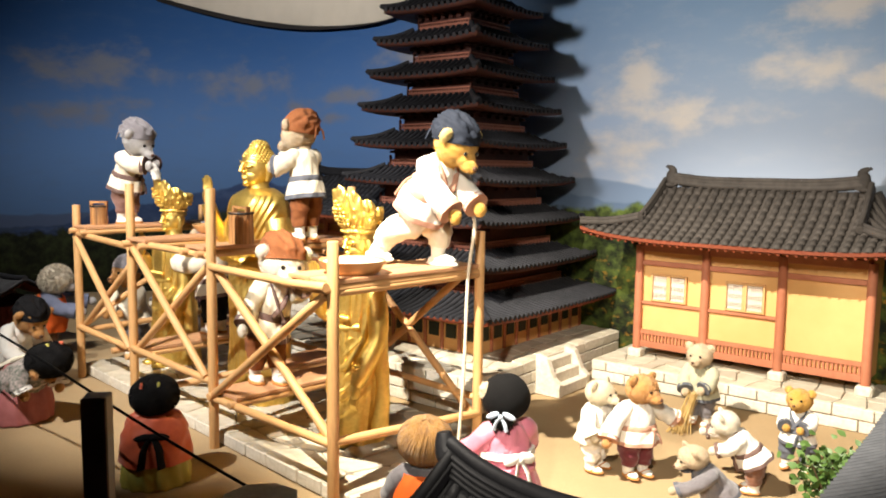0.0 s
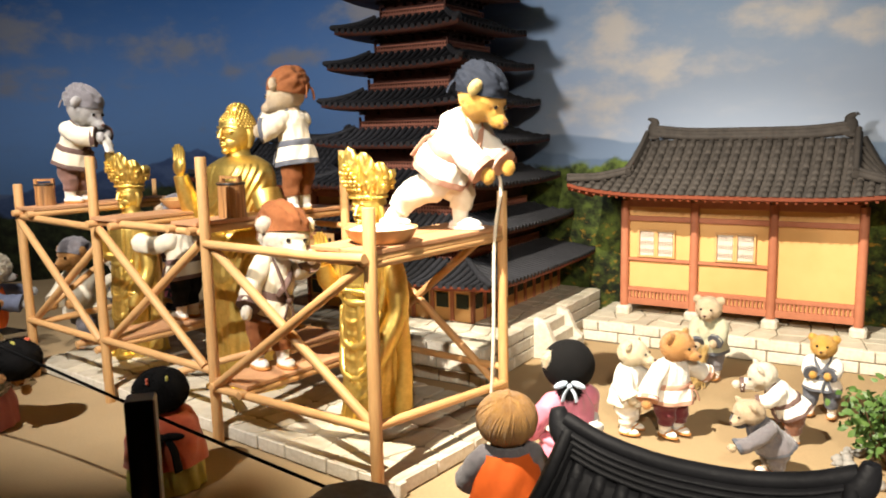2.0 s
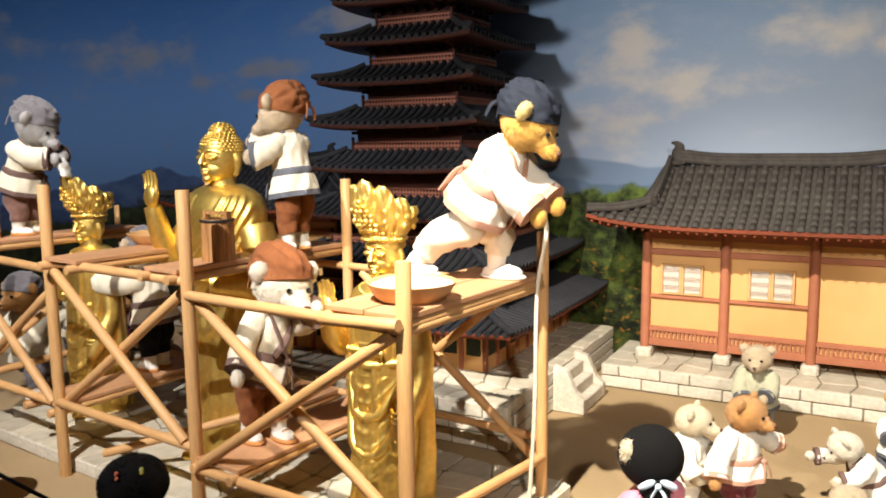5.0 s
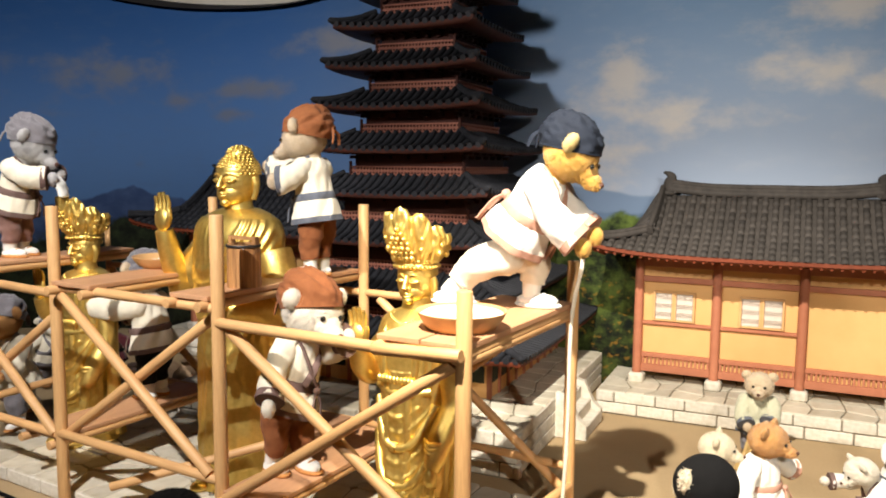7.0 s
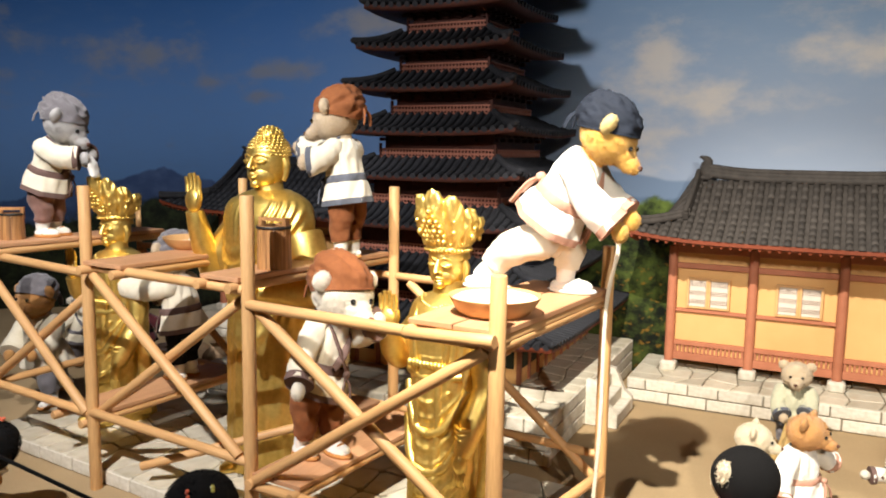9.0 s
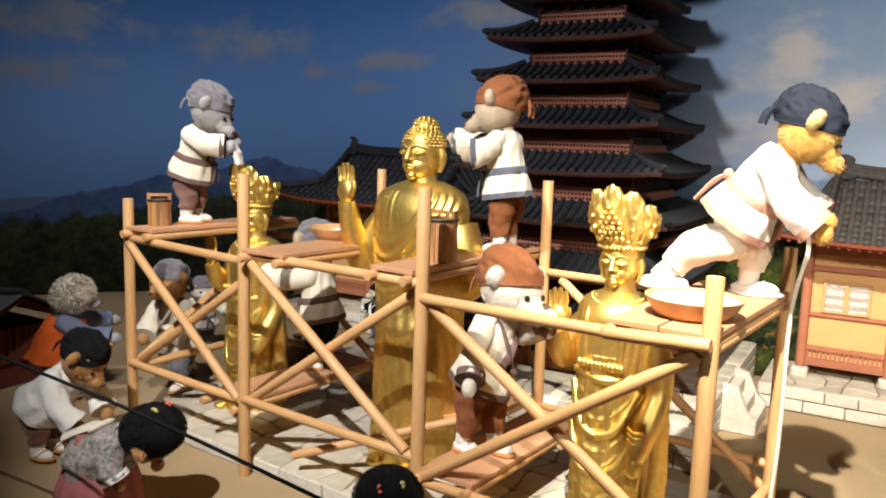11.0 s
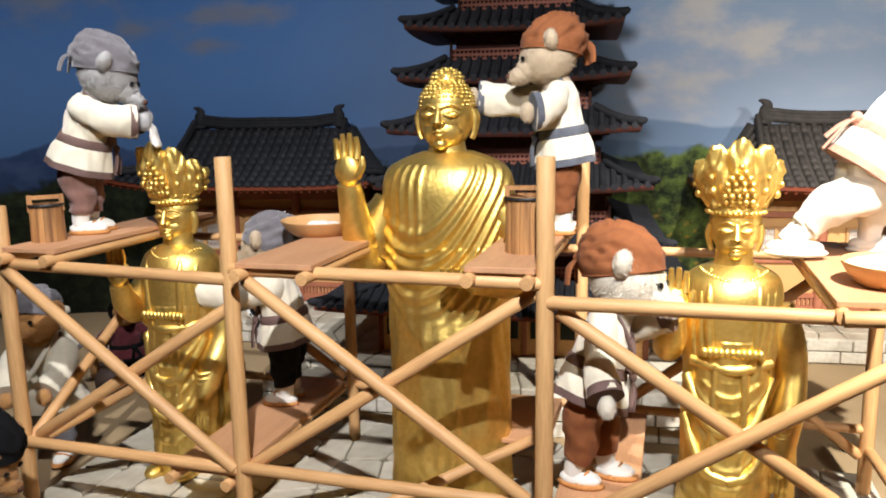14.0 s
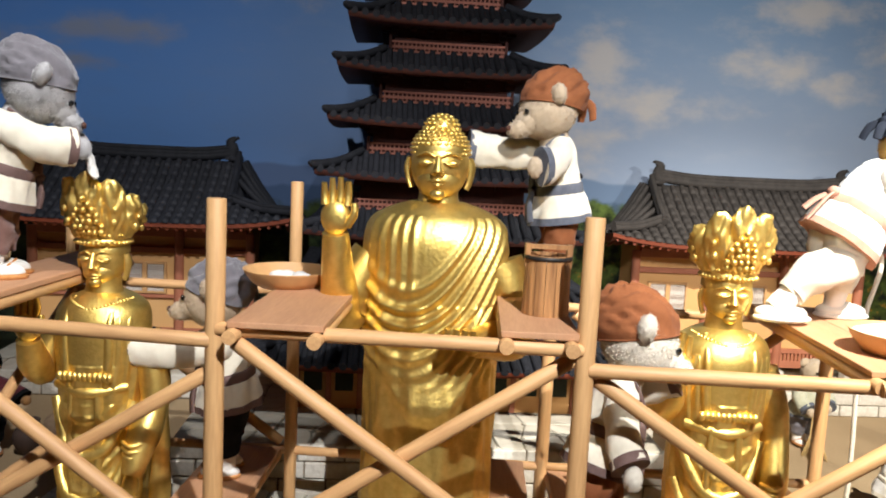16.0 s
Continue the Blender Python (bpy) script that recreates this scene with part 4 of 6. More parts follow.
def side_roof():
    """A long grey tiled roof running away along the edge of the courtyard."""
    g = thing("side_gallery", "long low side building with fine grey roof tiles", "building", TEMPLE @ Matrix.Translation((0.13, 2.3, 0)))
    f = lambda q, y: (0.42 * q, y, 0.315 + 0.24 * (0.75 * q + 0.25 * q * q) + 0.12 * max(0, (y - 0.2) / 0.95) ** 2 * (1 - 0.3 * q))
    ys = [-1.2 + 2.35 * i / 40 for i in range(41)]
    c = Clay()
    rows = [[f(q / 6, y) for y in ys] for q in range(7)]
    c.grid(rows, TILE_GREY, closed=False)
    c.grid([[(p[0], p[1], p[2] - 0.03) for p in r] for r in rows], EAVE_RED, closed=False)
    c.grid([rows[0], [(p[0], p[1], p[2] - 0.03) for p in rows[0]]], TILE_GREY, closed=False)
    body = part("roof", c, g)
    t = Clay()
    for i in range(90):
        y = -1.19 + 2.33 * i / 89
        t.tube([(x - 0.004, yy, z + 0.002) for x, yy, z in (f(0, y), f(0.33, y), f(0.66, y), f(1, y))], [0.0075] * 4, TILE_GREY, seg=8, steps=2)
    tagged(part("cover_tiling", t, body), kind="stuff")
    w = Clay()
    w.box((0.08, -1.1, 0), (0.40, 1.05, 0.33), OCHRE)
    part("wall", w, g, smooth=False)
    r = Clay()
    r.tube([(0.42, y, f(1, y)[2] + 0.02) for y in (-1.2, -0.5, 0.3, 1.15)], [0.02] * 4, TILE_GREY, seg=10, steps=3)
    part("ridge", r, g)


def small_house():
    """The dark little house with red boards at the courtyard's far side."""
    h = thing("small_house", "small dark house with red boards and black roof", "house", TEMPLE @ Matrix.Translation((-3.80, 2.22, 0)) @ Matrix.Scale(0.74, 4))
    c = Clay()
    c.box((-0.28, -0.2, 0.0), (0.28, 0.2, 0.30), PAINT_RED)
    part("wall", c, h, "faded red board wall", smooth=False)
    for i in range(15):
        x = -0.27 + 0.54 * i / 14
        wood_bar(h, "board", (x - 0.016, -0.212, 0.12), (x + 0.016, -0.2, 0.30), PAINT_RED)
        if i < 10:
            y = -0.18 + 0.36 * i / 9
            wood_bar(h, "board", (0.2805, y - 0.017, 0.12), (0.292, y + 0.017, 0.30), PAINT_RED)
    for x in (-0.28, 0.285):
        for y in (-0.21, 0.2):
            wood_bar(h, "post", (x - 0.014, y - 0.014, 0), (x + 0.014, y + 0.014, 0.31), BROWN_POST)
    for k in (0, 1):
        s = (-1, 1)[k]
        r = Clay()
        f = lambda x, q: (x, s * q * 0.34, 0.46 - 0.20 * q + 0.05 * q * q + 0.03 * (abs(x) / 0.4) ** 3)
        rows = [[f(-0.4 + 0.8 * i / 12, q / 5) for i in range(13)] for q in range(6)]
        r.grid(rows, TILE_BLACK, closed=False)
        r.grid([[(p[0], p[1], p[2] - 0.025) for p in row] for row in rows], EAVE_RED, closed=False)
        body = part("roof", r, h)
        t = Clay()
        for i in range(24):
            x = -0.39 + 0.78 * i / 23
            t.tube([f(x, q) for q in (0, 0.33, 0.66, 1)], [0.011] * 4, TILE_BLACK, seg=8, steps=2)
        tagged(part("cover_tiling", t, body), kind="stuff")
    rd = Clay()
    rd.tube([(x, 0, 0.475 + 0.02 * abs(x / 0.4) ** 3) for x in (-0.4, -0.2, 0, 0.2, 0.4)], [0.02] * 5, TILE_BLACK, seg=10, steps=3)
    part("ridge", rd, h)


BROWN_POST = material("brown_post", (0.11, 0.05, 0.03), 0.7)


def stairs():
    st = thing("stone_steps", "short flight of pale stone steps with cheek walls", "steps", TEMPLE @ Matrix.Translation((-1.235, 3.425, 0)))
    for k in range(3):
        me = bevel_box_mesh("step", (0.038 * (3 - k), 0.20, 0.045), 0.003, STONE, 0.001, k)
        share("step", me, st, Matrix.Translation((0.019 * (3 - k) + 0.002, 0, 0.045 * k + 0.0)))
    for y in (-0.115, 0.115):
        c = Clay()
        prof = ((0, 0), (0.115, 0), (0.115, 0.05), (0.085, 0.075), (0.05, 0.15), (0, 0.165))
        c.grid([[(x + 0.002, y - 0.014, z) for x, z in prof], [(x + 0.002, y + 0.014, z) for x, z in prof]], STONE)
        part("cheek_wall", c, st, smooth=False)


halls()
pagoda()
stone_platform("scaffold_platform", "low flagged stone platform under the scaffold", -1.90, 0.035, 0.03, 0.68, 0.045, 1, 0.15, seed=3, m=SCAF)
stone_platform("pagoda_platform", "coursed pale stone base of the pagoda", -2.60, -1.235, 2.86, 4.06, 0.148, 3, 0.16, flag=0.10, seed=4)
stone_platform("hall_platform", "pale stone base of the ochre hall", -1.165, 0.01, 3.655, 4.06, 0.092, 2, 0.135, flag=0.10, seed=5)
stone_platform("hall_platform", "pale stone base of the shaded hall", -3.55, -2.62, 3.655, 4.06, 0.092, 2, 0.135, flag=0.12, seed=6)
stairs()
wall_roof()
side_roof()
small_house()


# ---- gilded statues ----
def statue(kind, m, label):
    """A standing gilded figure: 'buddha' with curls and draped robe, or 'crowned' with a tall crown. One mesh, height 1."""
    c = Clay()
    G = GOLD
    crowned = kind == "crowned"

    def fold(a, z):
        x, y = math.cos(a), math.sin(a)
        front = max(0.0, -y)
        e = 0.0
        if z < 0.62:
            e += (0.0045 * (0.6 - abs(math.sin(a * 5.5 + 0.9 * math.sin(z * 7)))) * min(1, (0.64 - z) * 5) + 0.0012 * math.sin(a * 23 + z * 9 + 2 * math.sin(z * 17))
                  + 0.005 * noise.noise(Vector((x * 3, y * 3, z * 7))))
        if not crowned and 0.44 < z < 0.80:
            # swags hanging in curves from the left shoulder across the breast
            drop = z - 0.17 * (x + 0.30) ** 2 - 0.02 * x
            ph = drop / (0.046 + 0.03 * max(0.0, 0.62 - z))
            mask = min(1, (z - 0.44) * 9) * min(1, max(0.0, (0.74 - drop - 0.05) * 14))
            e += 0.0150 * front ** 0.7 * mask * (0.5 + 0.5 * math.sin(ph * 2 * math.pi)) ** 1.3
            if x < -0.1 and z > 0.60:
                # upright folds down from the right shoulder
                e += 0.006 * front ** 0.5 * min(1.0, (-0.1 - x) * 6) * min(1.0, (z - 0.60) * 12) * (0.5 + 0.5 * math.sin(x * 42)) ** 1.4
        if not crowned and z < 0.46:
            # the hanging front fold of the robe with its curved hem, then swirling hems near the feet
            hem = 0.36 + 0.22 * x * x
            e += 0.011 * front * min(1.0, max(0.0, (z - hem) * 40)) * min(1.0, (0.46 - z) * 20)
            if z < 0.24:
                e += 0.014 * front * (0.3 - abs(noise.noise(Vector((x * 4 + 2, z * 15, 5))))) * min(1, (0.24 - z) * 14)
        if crowned and 0.12 < z < 0.5:
            ph = (z - 0.14 * x * x) / 0.055
            e += 0.005 * front * (0.5 + 0.5 * math.sin(ph * 2 * math.pi)) ** 3
        if z < 0.10:
            e += 0.006 * math.sin(a * 9) * (0.10 - z) / 0.10
        return e

    w = 0.73 if crowned else 1.0
    body = [(0, 0, 0.0, 0.152 * w, 0.125), (0, 0, 0.03, 0.150 * w, 0.122), (0, 0, 0.15, 0.146 * w, 0.112), (0, 0, 0.32, 0.142 * w, 0.105), (0, 0, 0.45, 0.143 * w, 0.102), (0, 0, 0.55, 0.146 * w, 0.100),
            (0, 0, 0.63, 0.150 * w, 0.100), (0, 0, 0.70, 0.153 * w, 0.100), (0, 0.002, 0.75, 0.153 * w, 0.098), (0, 0.004, 0.787, 0.140 * w, 0.086), (0, 0.006, 0.810, 0.105 * w, 0.068), (0, 0.008, 0.826, 0.058 * w, 0.050)]
    top = 0.80 if crowned else 0.99
    k = 0.80 if crowned else 1.0
    body = [(x, y, z * k, a, b) for x, y, z, a, b in body]
    fz = (lambda a, z: fold(a, z / k))
    c.loft(body, G, seg=150, steps=24, fold=fz)
    nz = body[-1][2]
    # neck with creases, head, face
    c.loft([(0, 0.004, nz - 0.012, 0.050, 0.046), (0, 0.0, nz + 0.01, 0.042, 0.040), (0, 0, nz + 0.035, 0.042, 0.040)], G, seg=24, steps=4)
    hz = nz + 0.080
    s = 0.88 if crowned else 1.03
    c.ball((0, 0, hz), (0.060 * s, 0.062 * s, 0.074 * s), G, seg=36, rings=24)
    c.ball((0, -0.022 * s, hz - 0.032 * s), (0.046 * s, 0.040 * s, 0.040 * s), G, seg=24, rings=14)
    c.tube([(0, -0.060 * s, hz + 0.016), (0, -0.070 * s, hz - 0.004), (0, -0.073 * s, hz - 0.017)], [0.005, 0.0075, 0.011], G, seg=10, steps=4)
    for sx in (-1, 1):
        c.ball((sx * 0.008, -0.064 * s, hz - 0.018), (0.007, 0.007, 0.006), G, seg=10, rings=6)
        c.ball((sx * 0.026 * s, -0.053 * s, hz + 0.002), (0.016, 0.009, 0.0075), G, seg=14, rings=8)
        c.tube([(sx * 0.010 * s, -0.064 * s, hz + 0.004), (sx * 0.026 * s, -0.0635 * s, hz - 0.001), (sx * 0.043 * s, -0.049 * s, hz + 0.005)], [0.0015, 0.0026, 0.0015], G, seg=6, steps=4)
        c.tube([(sx * 0.006, -0.064 * s, hz + 0.014), (sx * 0.024 * s, -0.061 * s, hz + 0.022), (sx * 0.045 * s, -0.045 * s, hz + 0.013)], [0.0022, 0.003, 0.0015], G, seg=6, steps=4)
        c.tube([(sx * 0.060 * s, 0.0, hz + 0.012), (sx * 0.065 * s, 0.004, hz - 0.008), (sx * 0.062 * s, 0.004, hz - 0.036), (sx * 0.056 * s, 0.002, hz - 0.052)], [0.009, 0.011, 0.008, 0.007], G, seg=10, steps=4, flat=0.6)
    c.tube([(-0.018, -0.059 * s, hz - 0.036), (0, -0.067 * s, hz - 0.033), (0.018, -0.059 * s, hz - 0.036)], [0.0015, 0.0045, 0.0015], G, seg=8, steps=4)
    c.tube([(-0.014, -0.058 * s, hz - 0.039), (0, -0.065 * s, hz - 0.043), (0.014, -0.058 * s, hz - 0.039)], [0.0015, 0.005, 0.0015], G, seg=8, steps=4)
    c.ball((0, -0.052 * s, hz - 0.060 * s), (0.016, 0.014, 0.012), G, seg=12, rings=8)
    if not crowned:
        c.ball((0, 0.004, hz + 0.026), (0.062, 0.064, 0.056), G, seg=28, rings=14, lower=-0.1)
        c.ball((0, 0.008, hz + 0.074), (0.037, 0.038, 0.030), G, seg=20, rings=12)
        for row in range(9):
            la = -0.08 + row * 0.17
            n = max(6, int(30 * math.cos(la)))
            for i in range(n):
                lo = 2 * math.pi * (i + 0.5 * (row % 2)) / n
                p = (0.0595 * math.cos(la) * math.cos(lo), 0.004 + 0.0615 * math.cos(la) * math.sin(lo), hz + 0.026 + 0.0545 * math.sin(la))
                if p[1] < -0.035 and p[2] < hz + 0.038:
                    continue
                c.ball(p, (0.0066, 0.0066, 0.0040), G, seg=8, rings=5)
        for row in range(5):
            la = 0.0 + row * 0.33
            n = max(4, int(15 * math.cos(la)))
            for i in range(n):
                lo = 2 * math.pi * (i + 0.5 * (row % 2)) / n
                c.ball((0.0355 * math.cos(la) * math.cos(lo), 0.008 + 0.0365 * math.cos(la) * math.sin(lo), hz + 0.074 + 0.0285 * math.sin(la)), (0.0064, 0.0064, 0.0040), G, seg=8, rings=5)
    else:
        # hair and a crown of pointed leaves in two tiers, beads between
        c.ball((0, 0.006, hz + 0.020), (0.058, 0.060, 0.050), G, seg=24, rings=12, lower=-0.1)
        c.loft([(0, 0, hz + 0.036, 0.059, 0.060), (0, 0, hz + 0.046, 0.063, 0.064), (0, 0, hz + 0.056, 0.060, 0.061), (0, 0.004, hz + 0.10, 0.060, 0.052), (0, 0.008, hz + 0.14, 0.050, 0.040)], G, seg=40, steps=4,
               fold=lambda a, z: 0.003 * noise.noise(Vector((math.cos(a) * 9, math.sin(a) * 9, z * 70))))
        for i in range(34):
            a = 2 * math.pi * i / 34
            for zz in (0.042, 0.060):
                c.ball((0.063 * math.cos(a), 0.064 * math.sin(a), hz + zz), (0.0055, 0.0055, 0.0055), G, seg=8, rings=5)
        # a flaring cup of ribbed, toothed leaves, highest over the brow
        n, leaves = 180, 9
        outer, inner = [], []
        for i in range(15):
            t = i / 14
            ro, ri = [], []
            for j in range(n):
                a = 2 * math.pi * j / n
                face = 0.5 - 0.5 * math.sin(a)
                part_of = ((a + math.pi / 2) * leaves / (2 * math.pi) + 0.5) % 1.0
                off = abs(part_of - 0.5) * 2
                top = (0.074 + 0.082 * face * face) * (1.04 - 0.15 * off * off - 0.025 * abs(math.sin(off * 6)))
                rib = 0.0065 * abs(math.sin(off * 4.2 - t * 5.5)) + 0.008 * (1 - off) * t
                crease = -0.007 * max(0.0, off - 0.75) * 4
                r = 0.060 + 0.027 * math.sin(t * 2.15) + rib + crease + 0.007 * noise.noise(Vector((math.cos(a) * 6, math.sin(a) * 6, t * 6)))
                z = hz + 0.052 + top * t
                ro.append((r * math.cos(a), r * math.sin(a) * 0.96, z))
                ri.append(((r - 0.008) * math.cos(a), (r - 0.008) * math.sin(a) * 0.96, z - 0.001))
            outer.append(ro)
            inner.append(ri)
        c.grid(outer + inner[::-1], G, caps=(False, False))
        for i in range(leaves):
            a = -math.pi / 2 + 2 * math.pi * i / leaves
            face = 0.5 - 0.5 * math.sin(a)
            for t, q in ((0.30, 0.0085), (0.52, 0.0065)):
                r = 0.069 + 0.027 * math.sin(t * 2.15)
                c.ball((r * math.cos(a), r * math.sin(a) * 0.96, hz + 0.052 + (0.074 + 0.082 * face * face) * t), (q, q, q * 1.2), G, seg=8, rings=6)
        # beaded rosette on the front
        for row, count in enumerate((5, 5, 4, 4, 3, 2, 1)):
            for i in range(count):
                a = -math.pi / 2 + (i - (count - 1) / 2) * 0.19
                r = 0.074 + 0.030 * math.sin(row * 0.23) + 0.003 * math.sin(i * 5.1 + row * 2.3)
                c.ball((r * math.cos(a), r * math.sin(a), hz + 0.070 + 0.0135 * row), (0.0078, 0.0078, 0.0078), G, seg=8, rings=6)
        # collar and jewelled sash
        for q in range(26):
            a = -math.pi * (0.05 + 0.9 * q / 25)
            c.ball((0.074 * math.cos(a), 0.01 + 0.088 * math.sin(a), nz - 0.035 + 0.02 * abs(math.cos(a))), (0.006, 0.006, 0.006), G, seg=8, rings=5)
        for q in range(11):
            x = -0.06 + 0.012 * q
            c.ball((x, -0.098, 0.47), (0.009, 0.009, 0.012), G, seg=8, rings=6)
        for sx in (-1, 1):
            for k2 in range(3):
                x = 0.050 + 0.016 * k2
                c.tube([(sx * x, -0.035 + 0.01 * k2, nz - 0.014 - 0.012 * k2), (sx * (x + 0.002), -0.078 + 0.014 * k2, 0.60), (sx * (x + 0.001), -0.086 + 0.015 * k2, 0.52), (sx * (x - 0.006), -0.086 + 0.013 * k2, 0.44)],
                       [0.009, 0.011, 0.011, 0.008], G, seg=8, steps=5, rough=0.08)
            c.tube([(sx * 0.030, -0.090, 0.44), (sx * 0.034, -0.094, 0.30), (sx * 0.026, -0.100, 0.14), (sx * 0.04, -0.108, 0.03)], [0.012, 0.014, 0.015, 0.018], G, seg=10, steps=5, rough=0.15, flat=0.6)
            c.tube([(sx * 0.095, -0.045, 0.40), (0.5 * sx * 0.10, -0.088, 0.30), (0, -0.100, 0.275)], [0.014, 0.016, 0.014], G, seg=8, steps=6, rough=0.1)
            c.tube([(sx * 0.098, -0.045, 0.30), (0.5 * sx * 0.11, -0.092, 0.19), (0, -0.106, 0.165)], [0.014, 0.016, 0.014], G, seg=8, steps=6, rough=0.1)
        c.tube([(-0.085, -0.058, 0.44), (0, -0.096, 0.43), (0.085, -0.058, 0.44)], [0.013, 0.014, 0.013], G, seg=10, steps=6, rough=0.05)
        for zz in (0.285, 0.30, 0.315):
            c.tube([(0.088, -0.092, zz), (0.112, -0.110, zz - 0.004), (0.140, -0.088, zz), (0.134, -0.055, zz + 0.006)], [0.0055] * 4, G, seg=8, steps=4)
    q = k
    # raised hand with fingers, on the figure's right
    sx = -1
    sh = Vector((sx * 0.132 * w, 0.0, 0.70 * q))
    el = Vector((sx * 0.190 * w, -0.03, 0.575 * q))
    hz2 = 0.76 * q if not crowned else 0.555
    hd = Vector((sx * (0.198 if not crowned else 0.130), -0.105, hz2))
    c.tube([sh, (sh + el) / 2 + Vector((sx * 0.012, 0, 0)), el, (el + hd) / 2 + Vector((0, -0.01, -0.01)), hd], [0.050 * w, 0.054 * w, 0.050 * w, 0.036, 0.026], G, seg=26, steps=6, rough=0.05, freq=26)
    c.ball(hd + Vector((0, -0.004, 0.03)), (0.031, 0.016, 0.036), G, seg=16, rings=10)
    for i, (dx, ln) in enumerate(((-0.022, 0.044), (-0.0075, 0.054), (0.0075, 0.056), (0.022, 0.048))):
        b0 = hd + Vector((dx, -0.004, 0.055))
        c.tube([b0, b0 + Vector((dx * 0.08, 0.002, ln * 0.5)), b0 + Vector((dx * 0.1, -0.004, ln))], [0.0085, 0.0078, 0.0055], G, seg=9, steps=3)
    c.tube([hd + Vector((0.024, -0.008, 0.015)), hd + Vector((0.038, -0.012, 0.04)), hd + Vector((0.038, -0.012, 0.062))], [0.009, 0.0085, 0.006], G, seg=9, steps=3)
    # lowered hand
    sx = 1
    sh = Vector((sx * 0.132 * w, 0.0, 0.70 * q))
    el = Vector((sx * 0.175 * w, -0.01, 0.545 * q))
    hd = Vector((0.085, -0.135, 0.555)) if not crowned else Vector((0.112, -0.10, 0.235))
    if crowned:
        el = Vector((0.136, -0.02, 0.40))
    c.tube([sh, (sh + el) / 2 + Vector((sx * 0.01, 0, 0)), el, (el + hd) / 2, hd], [0.055 * w, 0.054 * w, 0.048 * w, 0.040, 0.024], G, seg=26, steps=6, rough=0.06, freq=26)
    if not crowned:
        c.ball(hd + Vector((-0.02, -0.012, 0.006)), (0.034, 0.026, 0.016), G, seg=16, rings=10)
        for i in range(4):
            b0 = hd + Vector((-0.040 + 0.016 * i, -0.030, 0.008))
            c.tube([b0, b0 + Vector((-0.004, -0.022, 0.010)), b0 + Vector((-0.004, -0.030, 0.034))], [0.008, 0.0075, 0.0055], G, seg=9, steps=3)
    else:
        c.ball(hd + Vector((0, -0.004, -0.022)), (0.020, 0.017, 0.032), G, seg=14, rings=10)
        for i in range(4):
            b0 = hd + Vector((-0.015 + 0.010 * i, -0.008, -0.045))
            c.tube([b0, b0 + Vector((0, -0.004, -0.02)), b0 + Vector((0.0, 0.002, -0.040))], [0.0065, 0.006, 0.0045], G, seg=8, steps=3)
        c.tube([el + Vector((0.0, 0.01, 0)), Vector((0.142, 0.0, 0.22)), Vector((0.138, -0.01, 0.04))], [0.030, 0.026, 0.034], G, seg=20, steps=6, rough=0.12, freq=30, flat=0.5)
    for sx in (-1, 1):
        c.ball((sx * 0.05, -0.11, 0.012), (0.030, 0.05, 0.018), G, seg=14, rings=8)
    ob = whole("statue", c, label, "statue", m)
    return ob


Z_FLAG = 0.045
statue("buddha", SCAF @ Matrix.Translation((-0.929, 0.345, Z_FLAG)) @ Matrix.Scale(0.975, 4), "large gilded standing statue with curled hair and raised palm")
statue("crowned", SCAF @ Matrix.Translation((-0.325, 0.345, Z_FLAG)) @ Matrix.Scale(0.875, 4), "gilded standing statue with a tall leafy crown")
statue("crowned", SCAF @ Matrix.Translation((-1.635, 0.345, Z_FLAG)) @ Matrix.Scale(0.875, 4), "gilded crowned statue, shadier, at the scaffold's end")


